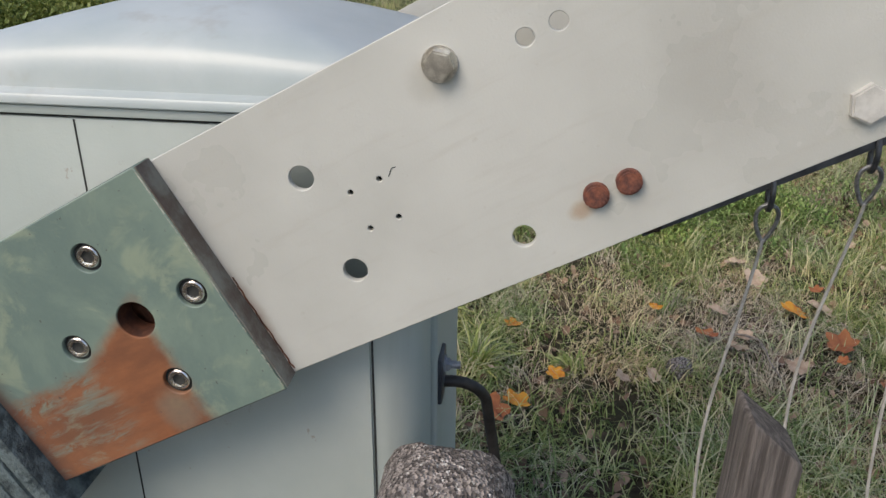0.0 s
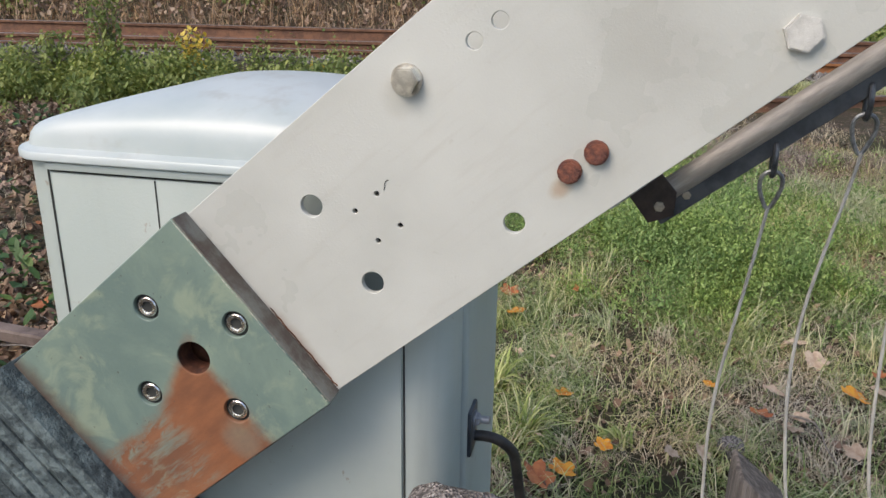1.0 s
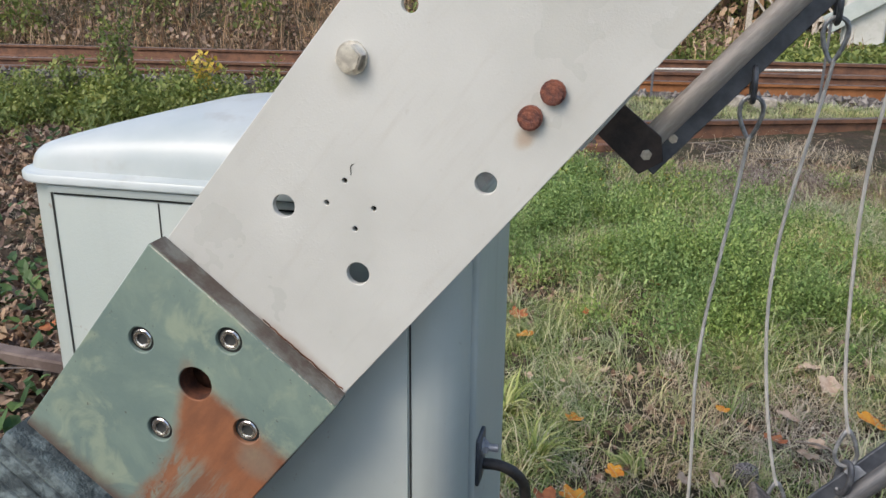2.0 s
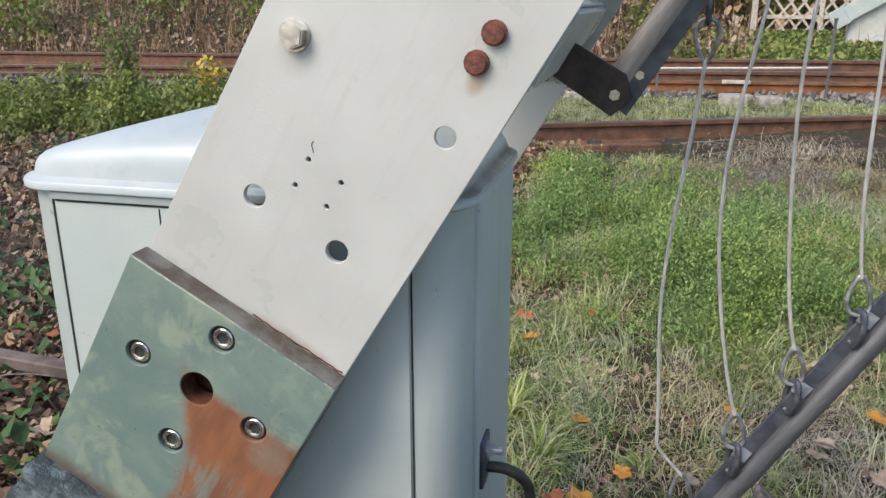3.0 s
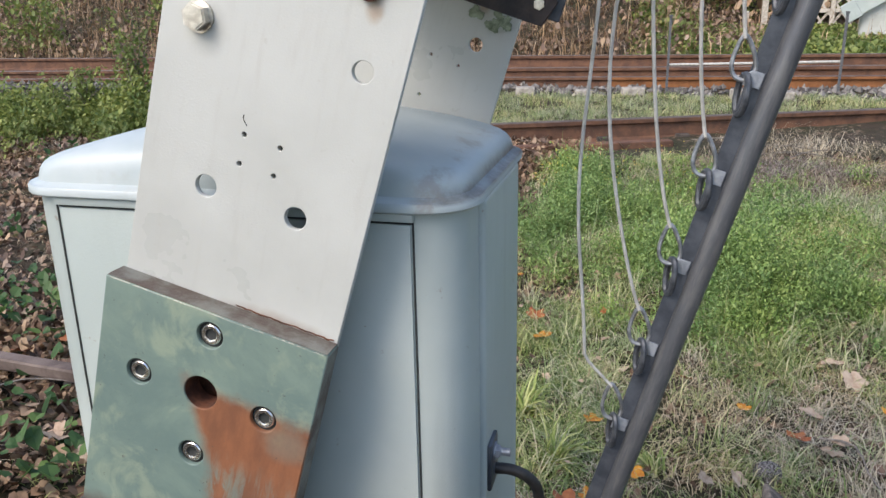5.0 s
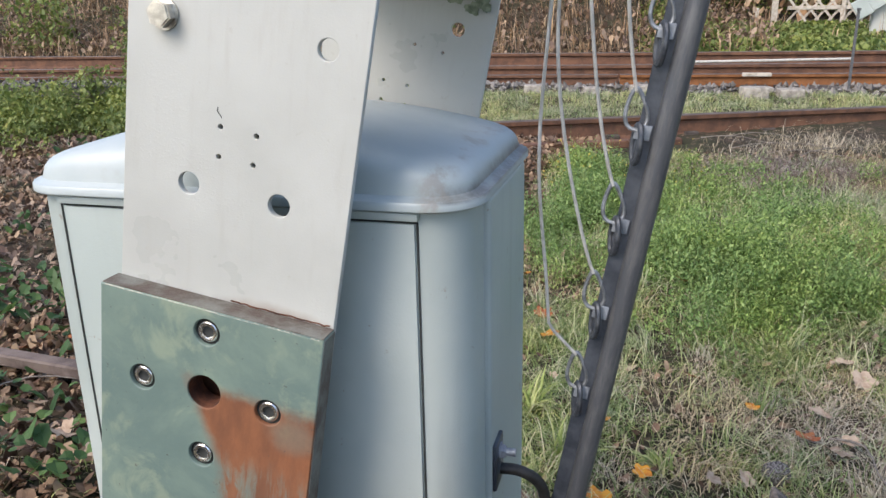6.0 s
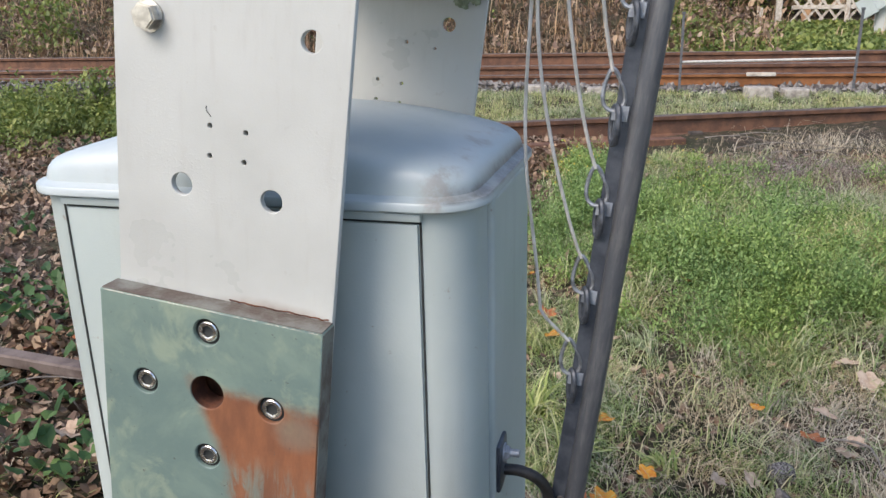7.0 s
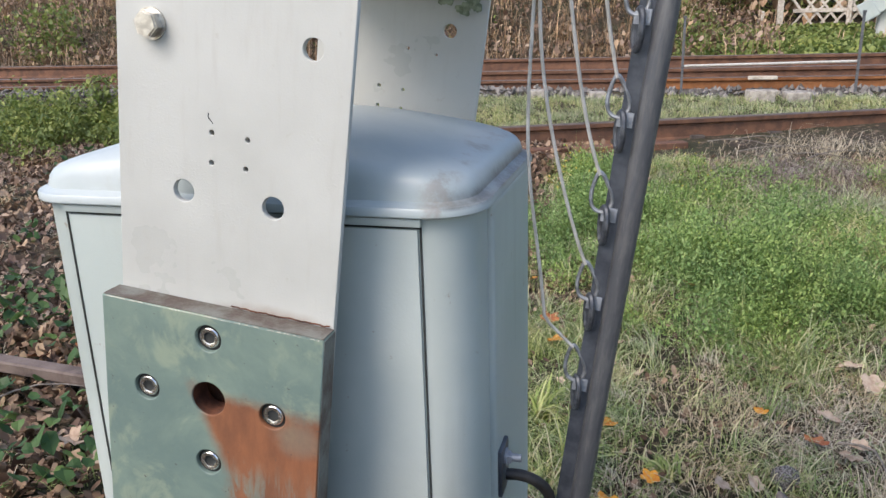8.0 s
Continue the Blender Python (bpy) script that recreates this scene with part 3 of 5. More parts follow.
def make_arm():
    arm = tagged(empty("crossing_barrier", arm_pose(ANGLES[0][1])), "pale grey twin-plate crossing barrier rising on its pivot", "barrier")
    outline = [(-0.195, 0.124), (-0.195, -0.124), (0.1, -0.127), (1.05, -0.1485), (1.05, 0.103), (0.1, 0.1225)]
    part("side_plate", sheet(outline, HOLES + [(0.0, 0.0, 0.075)], 0.0, 0.008), M_PLATE, arm, "pale grey drilled steel plate")
    # dark discs stand in for the shade inside the small holes
    for u, v, r in HOLES[:4]:
        bm = bmesh.new()
        cyl_bm(bm, pose(u, 0.0095, v, 90), 0.0045, 0.003, 12)
        part("tapped_insert", bm, M_SEAM_SHADE, arm, "dark disc for the shade inside the hole")
    rear = [(u, v - (0.014 if v < 0 else 0)) for u, v in outline]
    part("side_plate", sheet(rear, HOLES + [(0.345, -0.03, 0.0027), (0.34, -0.075, 0.0024)], REAR, REAR + 0.008), M_PLATE, arm, "pale grey drilled rear plate")
    rng = random.Random(8)
    for k in range(9):
        cu, cv, r = 0.414 + rng.gauss(0, 0.010), -0.112 + rng.gauss(0, 0.014), rng.uniform(0.006, 0.011)
        out = [(cu + r * q * math.cos(a), cv + r * q * math.sin(a)) for a, q in ((i * math.pi / 8, rng.uniform(0.6, 1.15)) for i in range(16))]
        part("lichen", sheet(out, [], REAR - 0.0020 - 0.0003 * k, REAR + 0.001, 0.0003), M_LICHEN, arm, "pale green lichen")
    bm = bmesh.new()
    cyl_bm(bm, pose(0, 0.0325, 0, 90), 0.105, 0.047, 40)
    part("pivot_hub", bm, M_DARKRUST, arm, "dark rusted pivot hub", True)
    bm = bmesh.new()
    cyl_bm(bm, pose(0, 0.445, 0, 90), 0.105, 0.06, 40)
    part("pivot_hub", bm, M_DARKRUST, arm, "dark rusted pivot hub", True)
    # mounting plate with its screws
    R = 0.0748
    screws = [(R, 0), (-R, 0), (0.001, R), (0.001, -R)]
    go = [(-0.2, 0.1265), (-0.2, -0.128), (0.1, -0.1285), (0.1, 0.1265)]
    mp = part("mounting_plate", sheet(go, [(0.004, 0, 0.0195)] + [(x, z, 0.0150) for x, z in screws], -0.0290, 0.0, 0.0012), M_GREEN, arm,
              "thick faded green mounting plate stained with rust")
    for x0, x1, z0, z1 in ((0.1, 0.1014, -0.1275, 0.1255),):
        part("plate_edge", box_bm(x0, x1, -0.0268, -0.001, z0, z1), M_EDGE, mp, "scraped brown upper edge")
    part("plate_edge", box_bm(-0.19, 0.099, -0.0268, -0.001, -0.1294, -0.128), M_EDGE, mp, "scraped brown side edge")
    for k, (x, z) in enumerate(screws):
        ob = part("socket_screw", socket_bm(0.0114, 0.025, 0.0070), M_SCREW, mp, "bright hexagon socket screw", True)
        ob.matrix_basis = pose(x, -0.0272, z, 0, 17 * k, 0)
        # recess shade round the screw, added as a dark disc
        bm = bmesh.new()
        cyl_bm(bm, pose(x, -0.0180, z, 90), 0.0145, 0.0125, 24)
        part("grease_ring", bm, M_SEAM_SHADE, mp, "dark disc for shade in the screw recess")
    bm = bmesh.new()
    bmesh.ops.create_cone(bm, cap_ends=False, segments=36, radius1=0.0192, radius2=0.0192, depth=0.0272, matrix=pose(0.004, -0.0138, 0, 90))
    part("bore_wall", bm, M_DARKRUST, mp, "dark rusted bore wall", True)
    rng = random.Random(5)
    for z0, z1 in ((0.122, 0.05), (0.046, 0.012), (0.006, -0.058), (-0.066, -0.124)):
        bm = tube_bm([(0.0990 + rng.uniform(-0.0003, 0.0003), -0.0281, z) for z in np.linspace(z0, z1, 18)], 0.0009, 6)
        part("worn_edge", bm, M_WORN, mp, "paint worn pale along the front edge")
    rng = random.Random(2)
    bm = tube_bm([(0.1025 + rng.uniform(-0.0006, 0.0008), -0.0004, v) for v in np.linspace(-0.123, -0.01, 40)], 0.0008, 6)
    part("rust_seam", bm, M_DARKRUST, mp, "rusty seam along the plate edge")
    pts = [(0.297 + 0.0070 * s, -0.0003, 0.0135 + 0.0012 * math.sin(4.0 * s) + 0.003 * s) for s in np.linspace(-0.5, 1.0, 14)]
    part("scratch", tube_bm(pts, 0.0004, 5), M_SEAM_SHADE, arm, "small dark curled scratch")
    # added, unseen boom root between the plates, sized to shade the rear plate
    part("boom", box_bm(0.44, 1.35, 0.225, REAR - 0.004, -0.085, 0.110, 0.004, 2), M_PLATE, arm, "added boom block between the plates, shading the rear one")
    # bolts on the plate
    for x, z, r, h, w, mt, lab, turn in ((0.3825, 0.0765, 0.0132, 0.0125, 0.0155, M_STEEL, "shiny hexagon bolt with washer", 10),
                                         (0.6716, -0.1071, 0.0165, 0.008, 0.0, M_PAINTBOLT, "grey painted hexagon bolt", 22),
                                         (0.722, 0.001, 0.0165, 0.011, 0.0178, M_PAINTBOLT, "grey painted hexagon bolt", 5),
                                         (0.738, 0.097, 0.0150, 0.010, 0.0165, M_PAINTBOLT, "grey painted hexagon bolt", 12),
                                         (0.4499, -0.0841, 0.0114, 0.008, 0.0, M_RUST, "rusted brown bolt head", 0),
                                         (0.4798, -0.0848, 0.0114, 0.008, 0.0, M_RUST, "rusted brown bolt head", 14)):
        if mt is M_RUST:
            bm = bmesh.new()
            cyl_bm(bm, pose(0, -h / 2, 0, 90), r, h, 14)
            bmesh.ops.bevel(bm, geom=[e for e in bm.edges if all(v.co.y < -h * 0.9 for v in e.verts)], offset=0.002, segments=2, affect="EDGES")
        else:
            bm = hex_bm(r, h, w)
        ob = part("bolt", bm, mt, arm, lab, True)
        ob.matrix_basis = pose(x, 0, z, 0, turn, 0)
    # stacked ballast plates behind the pivot
    rng = random.Random(4)
    for k in range(11):
        u1 = -0.200 - 0.0232 * k
        t = 0.0205 + rng.uniform(-0.0015, 0.0015)
        top = 0.135 + rng.uniform(-0.004, 0.006)
        bm = box_bm(u1 - t, u1, -0.056 + rng.uniform(-0.002, 0.002), 0.046, -0.155, top, 0.004, 2)
        part("weight_plate", bm, M_WEIGHT, arm, "flaking blue-black ballast plate" if k == 0 else "", True)
    # cross piece and dark bracket that carry the upper skirt rail
    part("cross_piece", box_bm(0.455, 0.53, 0.012, REAR - 0.004, -0.139, -0.131, 0.001), M_PLATE, arm, "folded cross sheet")
    part("cross_piece", box_bm(0.53, 0.534, 0.012, REAR - 0.004, -0.131, -0.06, 0.001), M_PLATE, arm, "folded cross sheet")
    part("rail_bracket", sheet([(0.445, -0.215), (0.4735, -0.225), (0.492, -0.205), (0.492, -0.120), (0.450, -0.120)], [], SKIRT_Y - 0.020, SKIRT_Y - 0.014), M_BRACKET, arm,
         "dark oily bracket plate")
    bm = hex_bm(0.0062, 0.005, 0.0)
    bm.transform(pose(0.467, SKIRT_Y - 0.020, -0.206, 0, 12, 0))
    part("bracket_bolt", bm, M_STEEL, arm, "small steel bolt", True)
    # upper rail: a tube with a hanging strip and an eye for every rope
    rail = part("skirt_rail", tube_bm([(0.462, 0, 0.026), (1.45, 0, 0.026)], 0.0135, 20), M_TUBE_SKYLIT, arm, "weathered brown-grey steel tube, paled for sky light", True)
    rail.matrix_basis = pose(0, SKIRT_Y, 0) @ Matrix.Translation((HOOK_U, 0, HOOK_V)) @ pose(0, 0, 0, 0, 2.3, 0) @ Matrix.Translation((-HOOK_U, 0, 0))
    part("strip", box_bm(0.453, 1.45, -0.0035, 0.0015, -0.005, 0.0145, 0.001), M_FLANGE, rail, "black-blue strip under the tube")
    bm = hex_bm(0.0052, 0.003, 0.0)
    bm.transform(pose(0.497, -0.0035, 0.009))
    part("strip_rivet", bm, M_STEEL, rail, "", True)
    return arm


ARM = make_arm()


def make_lower_rail():
    """Lower skirt rail: the origin at its first eye, x along it."""
    low = tagged(empty("lower_skirt_rail"), "dark steel skirt rail hanging on ropes from the arm", "skirt rail")
    part("tube", tube_bm([(-0.24, 0, -0.027), (1.05, 0, -0.027)], 0.0125, 20), M_TUBE, low, "dark weathered steel tube", True)
    part("strip", box_bm(-0.24, 1.05, -0.0015, 0.0035, -0.017, 0.003, 0.001), M_FLANGE, low, "black-blue perforated strip")
    bm = bmesh.new()
    cyl_bm(bm, pose(-0.165, -0.002, -0.010, 90), 0.0045, 0.002, 14)
    part("strip_rivet", bm, M_STEEL, low)
    for i in range(N_RODS + 1):
        x = PITCH * i
        part("eye_tab", sheet([(x + 0.005, -0.012), (x + 0.022, -0.012), (x + 0.022, 0.001), (x + 0.017, 0.0060), (x + 0.005, 0.0060)], [], -0.0042, -0.0016, 0.0006), M_TAB, low, "bare light grey eye tab")
    return low


LOWER = make_lower_rail()


def teardrop(z_top, z_bot, w, flip):
    """A closed wire loop, pointed at one end."""
    pts = []
    L = z_top - z_bot
    for i in range(28):
        a = i * 2 * math.pi / 28
        s = (1 - math.cos(a)) / 2
        wide = math.sin(a) * w * (0.35 + 0.65 * s)
        z = z_top - L * s if flip else z_bot + L * s
        pts.append((wide, 0.002 * math.cos(a), z))
    return pts


def make_rope(i, bow):
    """One rope of the skirt, hanging from its eye at the origin."""
    r = tagged(empty("skirt_rope"), "grey steel rope with wire loops and dark hooks", "rope", "ropes of the barrier skirt")
    link = [(0.0, 0.009 * math.sin(a), -0.013 + 0.019 * math.cos(a)) for a in (k * 2 * math.pi / 20 for k in range(20))]
    part("upper_hook", tube_bm(link, 0.0032, 8, True), M_HOOK, r, "dark closed hook", True)
    part("upper_loop", tube_bm(teardrop(-0.026, -0.071, 0.0165, False), 0.0025, 8, True), M_WIRE, r, "twisted wire loop", True)
    pts = []
    for k in range(49):
        s = k / 48
        z = -0.070 + (0.131 - ROD) * s
        if i == 0:      # the last rope sags and turns sharply into its loop
            x = bow * 0.8 * math.sin(math.pi / 2 * min(1.0, 1.5 * s)) * min(1.0, (1 - s) / 0.075)
        else:
            x = bow * math.sin(math.pi * s ** 1.2) ** 0.85
        pts.append((x + 0.002 * math.sin(9 * s + i), 0.001 * math.sin(7 * s), z))
    end = pts[-1]
    part("rope", tube_bm(pts, 0.0021, 8), M_ROPE, r, "grey steel rope", True)
    part("lower_loop", tube_bm([(p[0] + end[0], p[1], p[2]) for p in teardrop(end[2] + 0.003, end[2] - 0.043, 0.0165, True)], 0.0025, 8, True), M_WIRE, r, "twisted wire loop", True)
    link = [(end[0] * 0.5 + 0.005 * math.sin(a + 0.6), -0.004 - 0.010 * math.sin(a), -ROD + 0.003 + 0.021 * math.cos(a)) for a in (k * 2 * math.pi / 20 for k in range(20))]
    part("lower_hook", tube_bm(link, 0.0038, 8, True), M_HOOK, r, "dark closed hook", True)
    return r


ROPES = [make_rope(i, b) for i, b in enumerate((-0.042, -0.034, -0.026, -0.012, -0.006, 0.004, 0.0))]

# ---- posts beside the barrier ----
def make_posts():
    th = tagged(empty("concrete_post"), "washed aggregate concrete post with a worn rounded top", "post")
    rings = []
    for z, s in ((0, 1.0), (0.4, 1.0), (0.72, 1.0), (0.758, 0.97), (0.783, 0.78), (0.797, 0.52), (0.803, 0.22)):
        rings.append([(0.322 + x * s + 0.006 * noise.noise((x * 40, y * 40, z * 30)), -0.135 + y * s * 0.9, z + 0.008 * noise.noise((x * 30, y * 30, z * 9)))
                      for x, y in round_rect(0.06, -0.06, 0.06, 0.025, 5)])
    part("post", loft(rings), M_AGG, th, "", True)
    th = tagged(empty("wooden_post"), "grey cracked weathered wooden fence post with slanted top", "post")
    bm = box_bm(0.558, 0.606, -0.125, -0.075, 0, 0.86, 0.004, 2)
    bmesh.ops.subdivide_edges(bm, edges=[e for e in bm.edges if abs(e.verts[0].co.z - e.verts[1].co.z) > 0.5], cuts=12)
    for v in bm.verts:
        if v.co.z > 0.8:
            v.co.z -= max(0, v.co.x - 0.566) * 0.95 + 0.004 * noise.noise(v.co * 60)
        v.co.x += 0.003 * noise.noise(v.co * 12) + (v.co.z - 0.86) * 0.02
    part("post", bm, M_POST, th)
    th = tagged(empty("fence_slat"), "pale bleached pointed wooden slat", "slat")
    sl = part("slat", sheet([(-0.016, -0.77), (0.016, -0.77), (0.016, -0.02), (0.006, 0.0), (-0.016, -0.03)], [], -0.006, 0.006, 0.001), M_PALEWOOD, th)
    sl.matrix_basis = pose(0.594, -0.135, 0.775)


make_posts()

# ---- scattered growth: everything is laid out on the plan with fixed seeds ----
RNG = np.random.default_rng(7)


def scatter(n, x0, x1, y0, y1, keep=None):
    """n places in a rectangle, clear of the housing, thinned by keep(x, y)."""
    out = []
    while len(out) < n:
        x, y = RNG.uniform(x0, x1), RNG.uniform(y0, y1)
        if -0.3 < x < 0.3 and 0 < y < 0.45:
            continue
        if keep is None or RNG.random() < keep(x, y):
            out.append((x, y, gz(x, y)))
    return np.array(out)


def stuff(name, vs, fs, mat, label, category):
    me = bpy.data.meshes.new(name)
    me.from_pydata(vs.reshape(-1, 3).tolist(), [], fs.reshape(-1, fs.shape[-1]).tolist())
    tagged(part(name, me, mat), label, category, "", "stuff")


def blades(P, length, width, lean):
    """A bent two-step blade at each place."""
    n = len(P)
    a, d = RNG.uniform(0, 6.283, n), RNG.uniform(0.1, 1.0, n) * lean
    L = length * RNG.uniform(0.45, 1.25, n)
    w = width * RNG.uniform(0.6, 1.3, n)
    dx, dy = np.cos(a), np.sin(a)
    side = np.stack([-dy, dx, 0 * a], 1) * w[:, None]
    b = P - [0, 0, 0.01]
    mid = b + np.stack([dx * L * d * 0.25, dy * L * d * 0.25, L * 0.6 * np.sqrt(1 - 0.3 * d ** 2)], 1)
    tip = mid + np.stack([dx * L * d * 0.6, dy * L * d * 0.6, L * (0.45 - 0.55 * d)], 1)
    v = np.stack([b - side, b + side, mid + side * 0.8, mid - side * 0.8, tip], 1)
    k = np.arange(n)[:, None] * 5
    f = np.concatenate([k + [0, 1, 2], k + [0, 2, 3], k + [3, 2, 4]])
    return v, f


def leaves(C, size, flat=0.5, slim=0.42):
    """A folded four-point leaf at each place."""
    n = len(C)
    a = RNG.uniform(0, 6.283, n)
    t = RNG.normal(0, flat, n)
    s = size * RNG.uniform(0.5, 1.35, n)
    ax = np.stack([np.cos(a), np.sin(a), t], 1) * s[:, None]
    sd = np.stack([-np.sin(a), np.cos(a), RNG.normal(0, flat, n)], 1) * s[:, None] * slim
    up = np.array([0, 0, 1.0]) * (s * 0.14)[:, None]
    if size >= 0.02:    # larger leaves: a pointed oval, folded along its rib and curled
        curl = up * RNG.uniform(-1.6, 1.6, n)[:, None]
        v = np.stack([C - ax * 0.5 + curl, C - ax * 0.2 + sd + up, C + ax * 0.2 + sd * 0.9 + up, C + ax * 0.5 + curl, C + ax * 0.2 - sd * 0.9 + up, C - ax * 0.2 - sd + up, C], 1)
        k = np.arange(n)[:, None] * 7
        return v, np.concatenate([k + q for q in ([6, 0, 5], [6, 1, 0], [6, 2, 1], [6, 3, 2], [6, 4, 3], [6, 5, 4])])
    v = np.stack([C - ax * 0.5, C + sd + up, C + ax * 0.5, C - sd + up], 1)
    k = np.arange(n)[:, None] * 4
    return v, np.concatenate([k + [0, 1, 2], k + [0, 2, 3]])


def bump2(x, y, cx, cy, rx, ry):
    return math.exp(-((x - cx) / rx) ** 2 - ((y - cy) / ry) ** 2)


def inside(x, y):
    """The grown plot between the barrier and the siding, with a ragged edge."""
    e = 0.4 * noise.noise((x * 0.9, y * 0.9, 40.0))
    return smooth(-0.45, 0.1, x + e) * smooth(3.2, 2.2, x + e) * smooth(-0.15, 0.3, y + e) * smooth(4.75, 4.35, y + 0.3 * e - 0.3 * x)


def bare(x, y):
    """Where the plot has gone dry."""
    d = bump2(x, y, 0.62, 1.72, 0.26, 0.26) + bump2(x, y, 1.04, 1.62, 0.26, 0.30) + bump2(x, y, 1.25, 4.15, 0.55, 0.28) + 0.7 * bump2(x, y, 1.0, 1.25, 0.7, 0.2)
    return min(d + 0.5 * smooth(0.0, 0.5, noise.noise((x * 2.1, y * 2.1, 17.0))), 1.0)


def lush(x, y):
    return inside(x, y) * (1 - 0.85 * bare(x, y)) * (1 - 0.75 * herb(x, y)) * (0.2 + 0.8 * smooth(-0.25, 0.25, noise.noise((x * 2.6, y * 2.6, 5.0))))


def herb(x, y):
    return min(bump2(x, y, 0.82, 2.72, 0.36, 0.34) + 0.5 * bump2(x, y, 0.02, 3.6, 0.25, 0.6) + 0.22 * bump2(x, y, 0.75, 3.5, 0.6, 0.45) + 0.15 * bump2(x, y, 1.4, 2.9, 0.4, 0.5), 1.0)


def beyond(x, y):
    """The strip between the siding rail and the ballast of the main track."""
    return smooth(0.12, 0.35, y - 5.16 - 0.406 * x)


def clumps(P, per, length, width, lean, spread, least=0.1):
    """Clumps of curved blades: each clump has its own lean and height."""
    n = len(P) * per
    a0 = np.repeat(RNG.uniform(0, 6.283, len(P)), per)
    f0 = np.repeat(RNG.uniform(0.55, 1.35, len(P)), per)
    a = a0 + RNG.normal(0, 1.1, n)
    d = RNG.uniform(least, 1.0, n) * lean
    L = length * f0 * RNG.uniform(0.4, 1.2, n)
    w = width * RNG.uniform(0.55, 1.3, n)
    out = np.stack([np.cos(a), np.sin(a), 0 * a], 1)
    side = np.stack([-np.sin(a), np.cos(a), 0 * a], 1) * w[:, None]
    b = np.repeat(P, per, 0) + np.concatenate([RNG.normal(0, spread, (n, 2)), np.full((n, 1), -0.008)], 1)
    at = [b]
    for k in (1, 2, 3):
        t = d * (0.25 + 0.42 * (k - 1))
        at.append(at[-1] + (out * np.sin(t)[:, None] + np.array([0, 0, 1.0]) * np.cos(t)[:, None]) * (L / 3)[:, None])
    v = np.stack([at[0] - side, at[0] + side, at[1] + side, at[1] - side, at[2] + side * 0.7, at[2] - side * 0.7, at[3]], 1)
    v[:, :, 2] = np.maximum(v[:, :, 2], b[:, 2:3])
    k = np.arange(n)[:, None] * 7
    return v, np.concatenate([k + q for q in ([0, 1, 2], [0, 2, 3], [3, 2, 4], [3, 4, 5], [5, 4, 6])])


def cushions(S, H, per, radius, size, flat=0.7):
    """Leafy plants: leaves crowd the outside of a loose mound round each place."""
    n = len(S) * per
    a, e = RNG.uniform(0, 6.283, n), np.arcsin(RNG.uniform(0.0, 1.0, n))
    h = np.repeat(H, per)
    r = RNG.uniform(0.35, 1.12, n) ** 0.6
    rad = np.repeat(radius * RNG.uniform(0.6, 1.3, len(S)), per)
    C = np.repeat(S, per, 0) + np.stack([np.cos(a) * np.cos(e) * r * rad, np.sin(a) * np.cos(e) * r * rad, np.maximum(np.sin(e), 0.08) * r * h], 1)
    C += RNG.normal(0, 0.008, (n, 3))
    return leaves(C, size, flat, 0.34)


def litter(x, y):
    return 0.25 + 0.75 * smooth(-0.2, 0.3, noise.noise((x * 0.9, y * 0.9, 11)))


